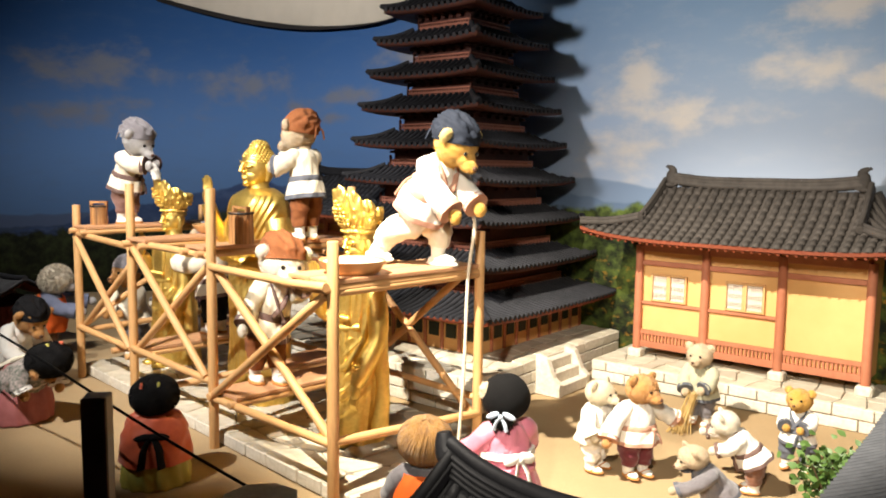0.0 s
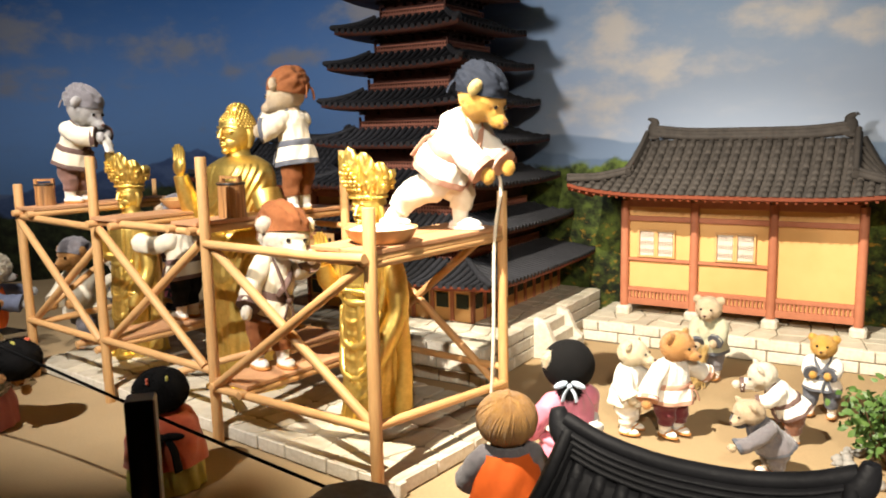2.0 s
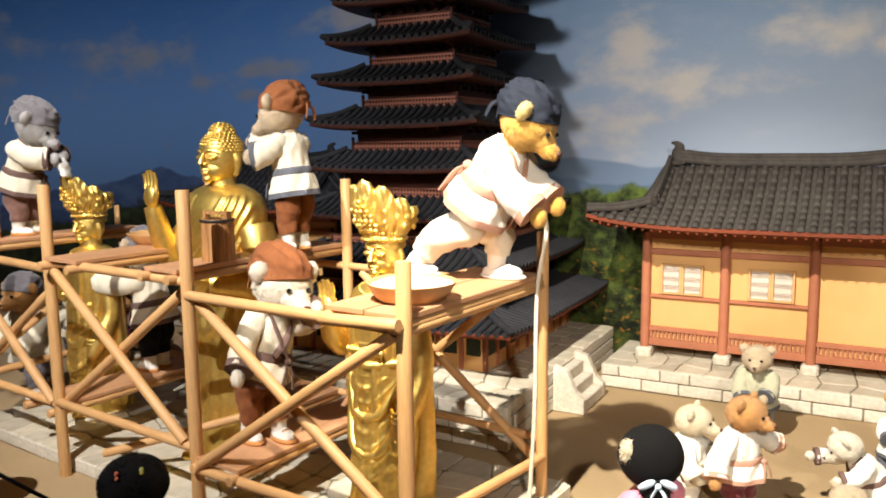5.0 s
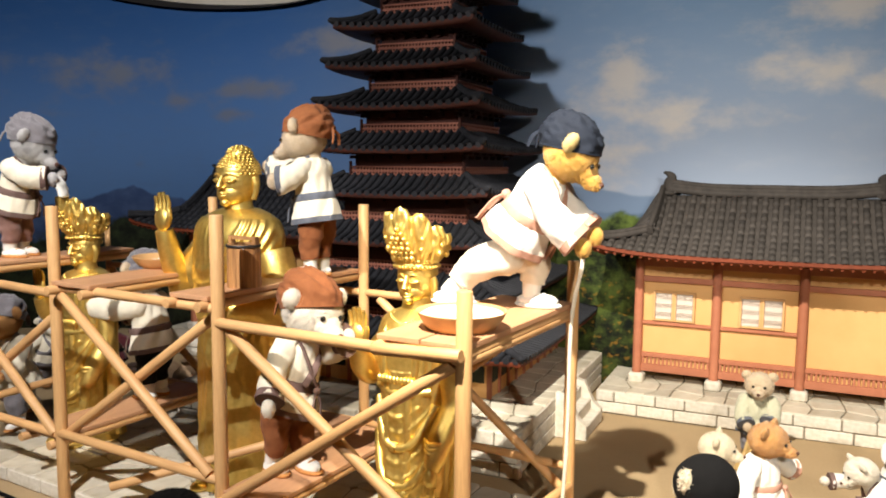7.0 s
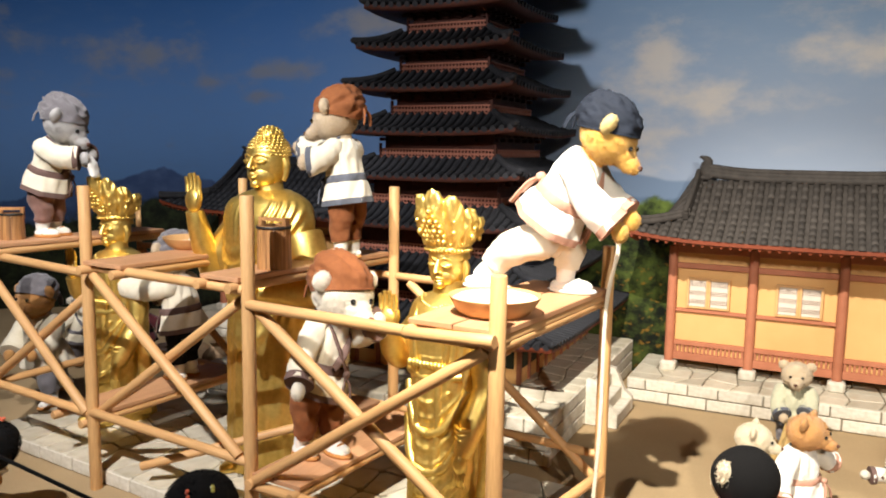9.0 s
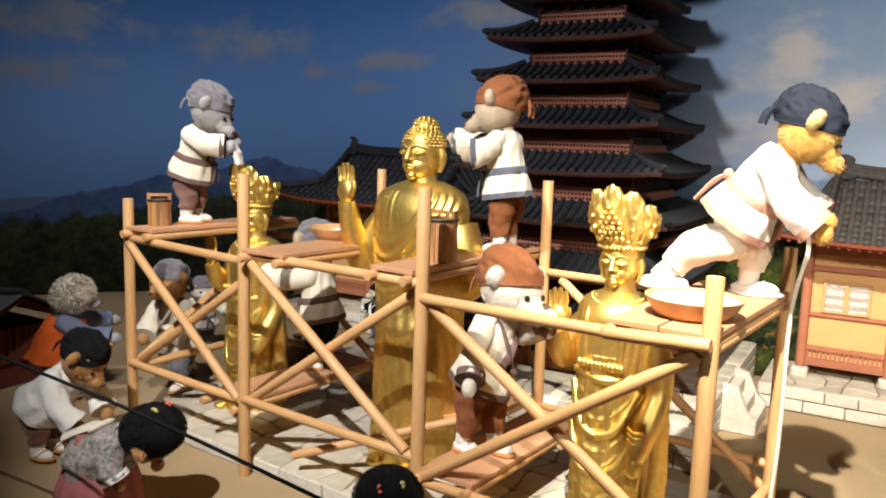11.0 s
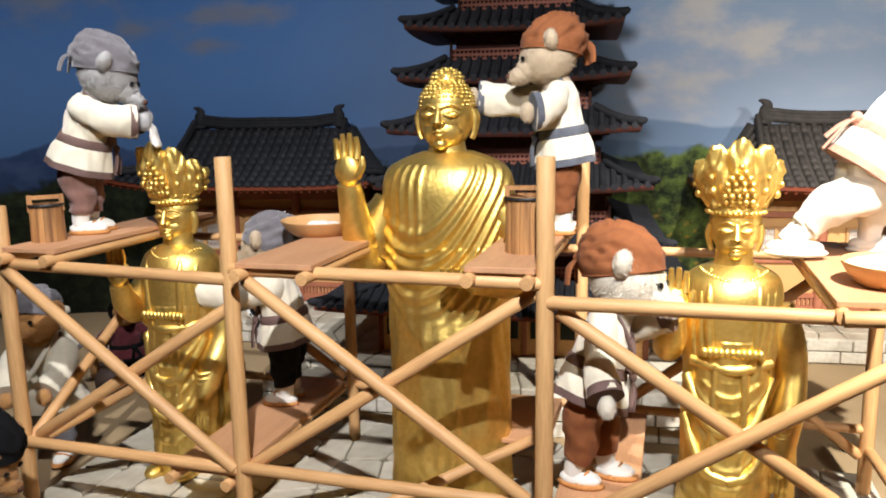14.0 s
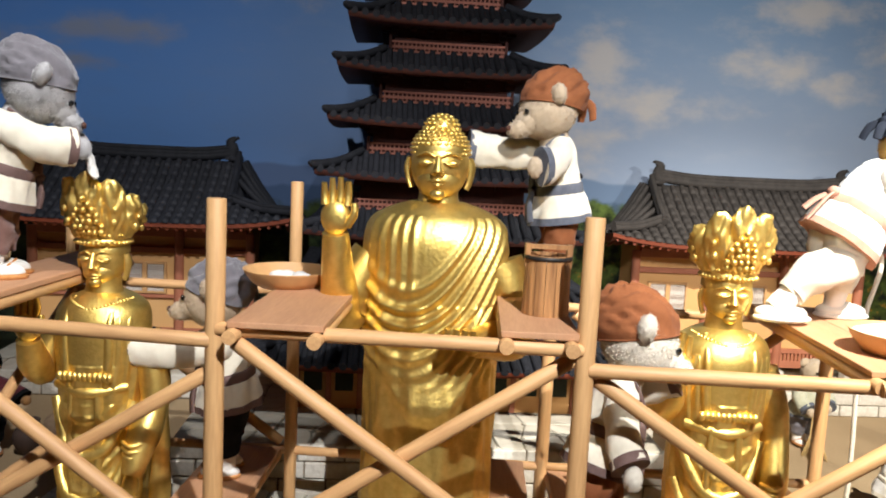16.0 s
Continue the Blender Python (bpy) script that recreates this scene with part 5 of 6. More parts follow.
# ---- plush dolls: each one mesh ----
def doll(label, at, gaze, height, fur, coat=CREAM, trim=DUSK, trousers=BROWN_CLOTH, hat=None, lean=0.0, left=(0.30, -0.12, 0.46), right=(-0.30, -0.12, 0.46), head_turn=0.0, head_tilt=0.0,
         skirt=None, hair=None, socks=WHITE, shoe=STRAW, belt=True, ears=True, sash=None, spread=0.065, stride=0.0, collar=True, kneel=False, ribbon=None, group="", vest=None, roll=0.0, hat_ears=True, curly=False, hair_size=1.0, rag=False, girth=1.0, flare=1.0, arm_out=0.03, sway=0.0, foot_size=1.0, head=1.0, back_knot=False):
    """A plush animal doll in clothes, facing -y before it is turned; lengths are in parts of its height."""
    c = Clay()
    hip = 0.33
    up = Matrix.Translation((0, 0, hip)) @ pose(0, 0, 0, lean, sway, 0) @ Matrix.Translation((0, 0, -hip))
    slim = girth if hair else min(girth, 1.0)
    seed = hash_of(label)
    rnd = random.Random(seed)
    ph = rnd.uniform(0, 6)

    def fold(a, z):
        q = Vector((math.cos(a) * 3, math.sin(a) * 3, z * 9 + ph))
        return 0.009 * math.sin(a * 7 + ph + 5 * math.sin(z * 7)) * max(0.0, 0.62 - z) * 2.4 + 0.022 * (0.25 - abs(noise.noise(q * 0.7))) + 0.006 * (0.25 - abs(noise.noise(q * 2.0)))

    # legs and feet
    if skirt:
        c.loft([(0, 0.01, 0.0, 0.235, 0.215), (0, 0.01, 0.03, 0.24, 0.22), (0, 0.005, 0.16, 0.235, 0.21), (0, 0, 0.30, 0.20, 0.175), (0, 0, 0.43, 0.145, 0.125), (0, 0, 0.50, 0.115, 0.10)], skirt, seg=56, steps=6,
               fold=lambda a, z: 0.011 * math.sin(a * 13 + ph + 2 * math.sin(z * 9)) * max(0.1, 1 - z * 1.7) + 0.006 * noise.noise(Vector((math.cos(a) * 3, math.sin(a) * 3, z * 7))))
    else:
        for s in (-1, 1):
            fy = -s * stride
            if kneel:
                knee = Vector((s * 0.085, -0.075, 0.215)) if s > 0 else Vector((s * 0.10, 0.155, 0.20))
                foot = Vector((s * 0.09, -0.055, 0.045)) if s > 0 else Vector((s * 0.11, 0.30, 0.060))
            else:
                knee, foot = Vector((s * spread, fy * 0.5 - 0.012, 0.19)), Vector((s * spread * 1.05, fy, 0.045))
            c.tube([(s * 0.06, 0, hip + 0.03), (s * spread, fy * 0.3, 0.26), knee, knee.lerp(foot, 0.55)], [0.084, 0.084, 0.074, 0.058], trousers, seg=26, steps=8, rough=0.26, freq=10)
            c.tube([knee.lerp(foot, 0.44), knee.lerp(foot, 0.50)], [0.060, 0.060], trousers, seg=18, steps=2)
            c.tube([knee.lerp(foot, 0.5), foot + Vector((0, 0, 0.005))], [0.050, 0.040], socks, seg=14, steps=3, rough=0.1, freq=40)
            ball_c = foot + Vector((0, -0.035, -0.008))
            fs = foot_size
            c.ball(ball_c, (0.042 * fs, 0.084 * fs, 0.034), socks, seg=16, rings=10, rough=0.06, freq=30)
            c.ball(ball_c + Vector((0, -0.004, -0.018)), (0.050 * fs, 0.094 * fs, 0.020), shoe, seg=18, rings=8)
            c.tube([ball_c + Vector((-0.046, 0.01, -0.012)), ball_c + Vector((-0.02, -0.03, 0.026)), ball_c + Vector((0.02, -0.03, 0.026)), ball_c + Vector((0.046, 0.01, -0.012))], [0.007] * 4, shoe, seg=6, steps=3)
    # coat, hem band, belt, collar
    top = [(0, 0, 0.455, 0.140, 0.120), (0, 0, 0.52, 0.138, 0.114), (0, 0, 0.585, 0.132, 0.101), (0, 0.002, 0.635, 0.108, 0.086), (0, 0.004, 0.665, 0.07, 0.066)]
    if not skirt:
        low = [(0, 0, 0.312, 0.188, 0.165), (0, 0, 0.342, 0.184, 0.160), (0, 0, 0.38, 0.174, 0.150), (0, 0, 0.42, 0.160, 0.137)]
        c.loft(low[:2], trim, seg=44, steps=2, fold=lambda a, z: fold(a, z) + 0.002, xf=up)
        c.loft([(0, 0, 0.316, 0.180, 0.157)] + low[1:] + top, coat, seg=72, steps=7, fold=fold, xf=up)
    else:
        c.loft([(0, 0, 0.40, 0.165, 0.145), (0, 0, 0.425, 0.170, 0.150)] + top, coat, seg=72, steps=7, fold=fold, xf=up)
    if belt:
        c.loft([(0, 0, 0.428, 0.150, 0.129), (0, 0, 0.440, 0.154, 0.133), (0, 0, 0.466, 0.150, 0.129), (0, 0, 0.474, 0.140, 0.120)], trim, seg=40, steps=3, fold=fold, xf=up)
        for dx in (-0.02, 0.03):
            c.tube([(0.05, -0.14, 0.45), (0.055 + dx, -0.165, 0.40), (0.06 + dx * 1.6, -0.168, 0.33)], [0.016, 0.020, 0.022], trim, seg=8, steps=4, flat=0.3, xf=up, rough=0.1)
        c.ball((0.05, -0.148, 0.452), (0.024, 0.018, 0.02), trim, seg=10, rings=6, xf=up)
    if back_knot:
        c.ball((0, 0.140, 0.462), (0.036, 0.022, 0.024), trim, seg=12, rings=8, rough=0.15, freq=30, xf=up)
        for dx, low in ((-0.035, 0.30), (0.03, 0.35)):
            c.tube([(dx * 0.3, 0.142, 0.455), (dx, 0.168, 0.41), (dx * 1.3, 0.186, low)], [0.016, 0.021, 0.022], trim, seg=8, steps=4, flat=0.3, xf=up, rough=0.1, up=(0, 1, 0))
    if collar:
        for s in (-1, 1):
            c.tube([(s * 0.055, 0.03, 0.672), (s * 0.062, -0.055, 0.64), (s * 0.02, -0.122, 0.555), (-s * 0.045, -0.140, 0.47)], [0.020, 0.022, 0.022, 0.018], trim, seg=10, steps=5, flat=0.42, xf=up, up=(0, 1, 0))
    if vest:
        c.loft([(0, 0.004, 0.30 - 0.32 * (flare - 1), 0.208, 0.182), (0, 0.004, 0.40, 0.19, 0.165), (0, 0.004, 0.55, 0.163, 0.135), (0, 0.004, 0.64, 0.122, 0.098)], vest, seg=40, steps=4, fold=fold, xf=up @ Matrix.Diagonal((flare, flare, 1, 1)), caps=(False, False))
    over = up @ Matrix.Diagonal((flare, flare * (1.06 if vest else 1.0), 1, 1))
    if sash:
        # bow tied at the back with two long tails
        for s in (-1, 1):
            c.ball((s * 0.045, 0.155, 0.50), (0.055, 0.022, 0.030), sash, turn=(0, s * 18, 0), seg=12, rings=8, rough=0.15, freq=30, xf=over)
            c.tube([(s * 0.01, 0.155, 0.49), (s * 0.04, 0.190, 0.40), (s * 0.055, 0.215, 0.24)], [0.02, 0.026, 0.030], sash, seg=10, steps=5, flat=0.25, rough=0.1, xf=over)
        c.ball((0, 0.16, 0.497), (0.022, 0.02, 0.024), sash, seg=10, rings=6, xf=over)
        c.loft([(0, 0, 0.485, 0.160, 0.134), (0, 0, 0.515, 0.158, 0.130)], sash, seg=40, steps=2, fold=lambda a, z: fold(a, z) + 0.003, xf=over)
    # arms: sleeves widen to the cuff, plush paws beyond
    for s, hand in ((1, left), (-1, right)):
        sh = up @ Vector((s * 0.118, 0.0, 0.605))
        hd = Vector((hand[0] / slim, hand[1] / slim, hand[2]))
        mid = (sh + hd) / 2 + Vector((s * arm_out, 0.012, -0.02))
        d = (hd - mid).normalized()
        wr = hd - d * 0.035
        c.tube([sh - Vector((s * 0.03, 0, 0)), sh, mid, wr], [0.054, 0.064, 0.068, 0.076], coat, seg=28, steps=9, rough=0.24, freq=9)
        c.tube([wr - d * 0.030, wr + d * 0.006], [0.0775, 0.080], trim, seg=28, steps=2, rough=0.05, freq=20)
        c.ball(hd + d * 0.004, (0.037, 0.037, 0.043), fur, seg=14, rings=10, rough=0.05, freq=30, fuzz=320, fuzz_len=0.006)
    if rag:
        r0 = Vector(left).lerp(Vector(right), 0.5) + Vector((0, -0.05, -0.02))
        c.tube([r0 + Vector((0, 0.02, 0.03)), r0 + Vector((0, -0.02, -0.02)), r0 + Vector((0, -0.035, -0.075)), r0 + Vector((0, -0.05, -0.11))], [0.03, 0.055, 0.062, 0.045], WHITE, seg=20, steps=5, flat=0.3, rough=0.5, freq=24, up=(0, 1, 0))
    # head
    hm = up @ Matrix.Translation((0, -0.014, 0.672)) @ pose(0, 0, 0, head_tilt, roll, head_turn) @ Matrix.Diagonal((head / slim, head / slim, head, 1))
    hc = Vector((0, -0.005, 0.115))
    c.tube([(0, 0, -0.05), (0, 0, 0.05)], [0.062, 0.062], fur, seg=14, steps=2, xf=hm)
    c.ball(hc, (0.128, 0.124, 0.122), fur, seg=26, rings=18, rough=0.05, freq=28, fuzz=3200, fuzz_len=0.0075, xf=hm)
    c.ball(hc + Vector((0, -0.085, -0.020)), (0.072, 0.066, 0.058), fur, seg=18, rings=12, rough=0.05, freq=30, fuzz=300, fuzz_len=0.008, xf=hm)
    c.ball(hc + Vector((0, -0.118, -0.036)), (0.050, 0.074, 0.042), fur, seg=18, rings=12, rough=0.05, freq=30, fuzz=800, fuzz_len=0.008, xf=hm)
    c.ball(hc + Vector((0, -0.188, -0.022)), (0.017, 0.012, 0.013), NOSE, seg=12, rings=8, xf=hm)
    c.tube([hc + Vector((0, -0.190, -0.034)), hc + Vector((0, -0.182, -0.056))], [0.004, 0.003], NOSE, seg=6, steps=2, xf=hm)
    for s in (-1, 1):
        c.ball(hc + Vector((s * 0.048, -0.119, 0.024)), (0.013, 0.010, 0.013), EYE, seg=12, rings=8, xf=hm)
        if ears and (hat_ears or not hat):
            ec = hc + Vector((s * (0.108 if not hat else 0.124), 0.012 if not hat else -0.004, 0.082 if not hat else 0.056))
            c.ball(ec, (0.046, 0.022, 0.048) if not hat else (0.044, 0.028, 0.046), FUR_PALE_GOLD if hat == NAVY else fur, turn=(0, s * 32, 0), seg=16, rings=10, rough=0.06, freq=30, fuzz=400, fuzz_len=0.006, xf=hm)
            c.ball(ec + Vector((0, -0.012, 0)), (0.030, 0.014, 0.032) if not hat else (0.026, 0.016, 0.032), FUR_PALE_GOLD if hat == NAVY else fur, turn=(0, s * 32, 0), seg=12, rings=8, xf=hm)
    if hair:
        hr = Vector((0.142 * hair_size, 0.132 * hair_size, 0.134 * (0.4 + 0.6 * hair_size)))
        h0 = hc + Vector((0, 0.026, 0.018))
        c.ball(h0, hr, hair, seg=34, rings=22, rough=0.14 if curly else (0.03 if hair == HAIR or ribbon else 0.10), freq=18 if curly else 9, fuzz=2600 if curly else (0 if hair == HAIR or ribbon else 3600),
               fuzz_len=0.026 if curly else 0.013, lower=-0.86, turn=(-24, 0, 0), xf=hm)
        if hair == HAIR:
            tilt = Euler((radians(-24), 0, 0)).to_matrix()
            for k in range(150):
                lo = 2 * math.pi * k / 150 + rnd.uniform(-0.02, 0.02)
                k2 = rnd.uniform(0.995, 1.045)
                pts = [h0 + tilt @ Vector((math.cos(la) * math.cos(lo + w) * hr.x, math.cos(la) * math.sin(lo + w) * hr.y, math.sin(la) * hr.z)) * k2 for la, w in ((1.45, 0.5), (0.95, 0.2), (0.35, 0.05), (-0.2, 0), (-0.75, 0.03))]
                c.tube(pts, [0.003, 0.0055, 0.006, 0.0055, 0.002], hair, seg=6, steps=3, xf=hm)
        if hair_size > 1.15:
            for q in range(9):
                c.ball(h0 + Vector((hr.x * 0.45 * math.cos(q * 2.1), hr.y * (0.70 + 0.06 * math.sin(q * 1.3)), hr.z * (0.60 + 0.10 * math.cos(q * 1.7)))), (0.013, 0.013, 0.013), (CORAL, LIME, WHITE)[q % 3], seg=8, rings=6, xf=hm)
        if lean > 40:
            c.ball(hc + Vector((-0.165, -0.075, 0.02)), (0.026, 0.055, 0.032), fur, seg=16, rings=10, rough=0.1, freq=30, fuzz=300, fuzz_len=0.012, xf=hm)
        if ribbon:
            c.ball(hc + Vector((0.105, 0.078, 0.055)), (0.030, 0.034, 0.052), fur, seg=16, rings=10, rough=0.1, freq=30, fuzz=300, fuzz_len=0.012, xf=hm)
            c.ball(hc + Vector((0, 0.13, -0.085)), (0.062, 0.050, 0.050), hair, seg=18, rings=12, rough=0.05, fuzz=200, fuzz_len=0.014, xf=hm)
            for s in (-1, 1):
                c.ball(hc + Vector((s * 0.045, 0.172, -0.045)), (0.040, 0.010, 0.017), ribbon, turn=(0, s * 25, 0), seg=12, rings=6, xf=hm)
                c.tube([hc + Vector((0, 0.178, -0.05)), hc + Vector((s * 0.025, 0.19, -0.085)), hc + Vector((s * 0.035, 0.188, -0.125))], [0.006, 0.011, 0.013], ribbon, seg=8, steps=3, flat=0.3, xf=hm)
            c.ball(hc + Vector((0, 0.18, -0.05)), (0.014, 0.012, 0.014), ribbon, seg=10, rings=6, xf=hm)
    if hat:
        # a tied head cloth: close over the brow, drawn back in long folds, with a knot and tails
        R = Euler((radians(-27), 0, 0)).to_matrix()
        cc = hc + Vector((0, 0.016, 0.030))
        back = Vector((0.22 * math.sin(ph), 0.78, 0.60)).normalized()
        rows, edge = [], []
        for i in range(25):
            la = math.asin(-0.13) + (math.pi / 2 + 0.13) * i / 24
            ring = []
            for j in range(56):
                an = 2 * math.pi * j / 56
                dd = Vector((math.cos(la) * math.cos(an), math.cos(la) * math.sin(an), math.sin(la)))
                q = Vector((dd.x * 3.0 + dd.z * 1.2, dd.y * 0.8 + ph, dd.z * 2.6 - dd.y * 1.6))
                k2 = 1 + 0.19 * max(0.0, dd.dot(back)) ** 2.0 + (0.36 * (0.24 - abs(noise.noise(q))) + 0.12 * (0.22 - abs(noise.noise(q * 2.3)))) * min(1.0, i / 5)
                ring.append(cc + R @ Vector((dd.x * 0.131, dd.y * 0.133, dd.z * 0.132)) * k2)
            edge = edge or ring
            rows.append([hm @ p for p in ring])
        c.grid(rows, hat)
        c.tube(edge[::4] + edge[:1], [0.0034] * 15, hat, seg=8, steps=3, xf=hm)
        c.ball(hc + Vector((0, 0.160, 0.0)), (0.028, 0.022, 0.024), hat, seg=12, rings=8, rough=0.2, xf=hm)
        for s in (-1, 1):
            c.tube([hc + Vector((s * 0.01, 0.162, 0.0)), hc + Vector((s * 0.04, 0.176, -0.04)), hc + Vector((s * 0.055, 0.165, -0.095))], [0.012, 0.020, 0.016], hat, seg=8, steps=4, flat=0.3, xf=hm)
    low_z = min(p[2] for p in c.v)
    m = Matrix.Translation(Vector(at)) @ pose(0, 0, 0, 0, 0, gaze) @ Matrix.Scale(height, 4) @ Matrix.Diagonal((girth, girth, 1, 1)) @ Matrix.Translation((0, 0, -low_z))
    return whole("plush_doll", c, label, "plush doll", m, group)


def hash_of(text):
    return sum((i + 1) * ord(ch) for i, ch in enumerate(text)) % 10007


# the workers on the scaffold
doll("golden plush bear crouching in white coat and navy head cloth", scaf(-0.085, 0.40, 0.632), GAZE_RIGHT + 4, 0.54, FUR_GOLD, coat=WHITE, trim=PINK_TRIM, trousers=CREAM, hat=NAVY, lean=33,
     left=(0.11, -0.33, 0.34), right=(-0.11, -0.34, 0.31), head_tilt=4, kneel=True, arm_out=0.012, shoe=WHITE, foot_size=1.3, girth=0.93, back_knot=True, head=0.96)
doll("beige plush bear in cream coat and rust head cloth", scaf(-0.675, 0.385, 0.664), GAZE_LEFT + 4, 0.495, FUR_BEIGE, trim=SLATE, trousers=RUST, hat=RUST, lean=7,
     left=(0.20, -0.14, 0.54), right=(-0.10, -0.42, 0.61), spread=0.07, belt=True, head_turn=16, head_tilt=9, foot_size=1.15, girth=0.80)
doll("silver plush bear in cream coat and grey cloth, wiping", scaf(-1.778, 0.195, 0.664), GAZE_RIGHT + 22, 0.49, FUR_GREY, trim=DUSK, trousers=MAUVE, hat=GREY_CLOTH, lean=17,
     left=(0.06, -0.30, 0.55), right=(-0.05, -0.32, 0.53), head_tilt=14, rag=True, foot_size=1.15, girth=0.9, head=1.06)
doll("ivory plush bear in cream coat on a low plank", scaf(-0.59, 0.160, 0.200), GAZE_RIGHT - 8, 0.54, FUR_WHITE, trim=DUSK, trousers=RUST, hat=RUST, lean=12,
     left=(0.13, -0.27, 0.66), right=(-0.19, -0.10, 0.38), head_turn=0, head_tilt=4, stride=0.06, arm_out=0.02, foot_size=1.15, girth=0.82, sway=13, roll=-8, head=1.1)
doll("beige plush bear with black trousers rubbing a statue", scaf(-1.375, 0.40, 0.205), GAZE_LEFT + 10, 0.52, FUR_BEIGE, trim=DUSK, trousers=BLACK_CLOTH, hat=GREY_CLOTH, lean=8,
     left=(0.08, -0.40, 0.58), right=(-0.10, -0.34, 0.50), foot_size=1.15, girth=0.85)
# the children's ring and onlookers in the courtyard
doll("pale yellow plush bear in white clothes holding hands", (0.70, 2.70, 0), 62, 0.32, FUR_CREAM, coat=WHITE, trim=CREAM, trousers=WHITE, left=(0.20, -0.24, 0.38), right=(-0.20, -0.10, 0.40), collar=False, girth=1.15, head_tilt=8, group="ring of playing dolls")
doll("tan plush bear in white and pink striped coat holding hands", (0.825, 2.68, 0), 35, 0.355, FUR_TAN, coat=WHITE, trim=PINK_TRIM, trousers=MAROON, left=(0.36, -0.06, 0.46), right=(-0.32, -0.06, 0.36), collar=False, head_turn=14, head_tilt=10, girth=1.12, group="ring of playing dolls")
doll("ivory plush bear in white coat reaching out its arms", (1.165, 2.63, 0), -100, 0.285, FUR_WHITE, coat=WHITE, trim=DUSK, trousers=BROWN_CLOTH, lean=34, left=(0.16, -0.36, 0.44), right=(-0.20, -0.46, 0.50), girth=1.15, group="ring of playing dolls")
doll("beige plush bear in dusty grey jacket, hands at its mouth", (1.03, 2.40, 0), -78, 0.25, FUR_BEIGE, coat=GREY_CLOTH, trim=SLATE, trousers=GREY_CLOTH, lean=28, left=(0.10, -0.42, 0.40), right=(-0.06, -0.30, 0.60), belt=False, girth=1.3, group="ring of playing dolls")
doll("golden plush bear in white and grey clothes", (1.33, 2.84, 0), -30, 0.29, FUR_GOLD, coat=WHITE, trim=SLATE, trousers=SLATE, left=(0.07, -0.17, 0.50), right=(-0.07, -0.17, 0.50), girth=1.05, spread=0.10, group="onlooking dolls")
doll("beige plush bear in cream coat with folded arms", (1.085, 3.225, 0), -28, 0.345, FUR_BEIGE, coat=SAGE, trim=SLATE, trousers=GREY_CLOTH, collar=False, left=(0.08, -0.22, 0.44), right=(-0.08, -0.22, 0.40), lean=8, girth=1.05, belt=False, group="onlooking dolls")
doll("girl doll in pink silk with black hair and ribbon", (0.475, 2.20, 0), 215, 0.455, FUR_CREAM, coat=PINK, trim=LIME, skirt=PINK, hair=BLACK_FUR, hair_size=0.98, ribbon=RIBBON, sash=WHITE, belt=False, collar=False,
     left=(0.15, -0.17, 0.44), right=(-0.15, -0.17, 0.44), ears=False, head_turn=-38, group="onlooking dolls")
doll("boy doll with chestnut hair, grey jacket and orange trousers", (0.32, 1.94, 0), 190, 0.41, FUR_TAN, coat=GREY_CLOTH, trim=GREY_CLOTH, skirt=ORANGE, hair=HAIR, hair_size=1.04, vest=ORANGE, belt=False, collar=False, left=(0.17, -0.14, 0.42), right=(-0.17, -0.14, 0.42), ears=False, group="onlooking dolls")
doll("girl doll in coral jacket, lime skirt and dark bow", (-0.58, 2.32, 0), 205, 0.32, FUR_CREAM, coat=CORAL, trim=CORAL, skirt=LIME, hair=BLACK_FUR, hair_size=1.55, girth=1.28, sash=BLACK_CLOTH, belt=False, collar=False, vest=CORAL, flare=1.25,
     left=(0.16, -0.20, 0.40), right=(-0.16, -0.20, 0.40), ears=False, head_tilt=8, group="onlooking dolls")
doll("stooping girl doll in green printed jacket and rose skirt", (-1.36, 2.72, 0), 70, 0.405, FUR_TAN, coat=GREEN_PRINT, trim=WHITE, skirt=ROSE, hair=BLACK_FUR, hair_size=1.36, sash=CREAM, belt=False, collar=False, vest=GREEN_PRINT, girth=1.12, lean=52,
     left=(0.16, -0.32, 0.30), right=(-0.16, -0.32, 0.30), ears=False, head_tilt=14, group="onlooking dolls")
doll("tan plush bear in white shirt stooping over a basket", (-1.67, 3.03, 0), 72, 0.485, FUR_TAN, coat=WHITE, trim=WHITE, trousers=BROWN_CLOTH, hat=BLACK_CLOTH, lean=43, left=(0.10, -0.38, 0.29), right=(-0.10, -0.36, 0.27), belt=False, collar=False, hat_ears=True)
doll("old doll with curly grey hair, blue coat, orange vest", (-1.90, 3.54, 0), 115, 0.47, FUR_GREY, coat=BLUE_CLOTH, trim=BLUE_CLOTH, trousers=BROWN_CLOTH, hair=FUR_WHITE, curly=True, hair_size=1.12, vest=ORANGE, lean=12,
     left=(0.26, -0.40, 0.52), right=(-0.26, -0.40, 0.50), girth=1.2, belt=False, collar=False, ears=False, group="onlooking dolls")
doll("tan plush bear in cream clothes seated with a bundle", (-1.53, 3.70, 0), -20, 0.52, FUR_TAN, coat=CREAM, trim=CREAM, trousers=GREY_CLOTH, hat=GREY_CLOTH, left=(0.10, -0.22, 0.42), right=(-0.10, -0.22, 0.40), kneel=True, lean=6, belt=False)
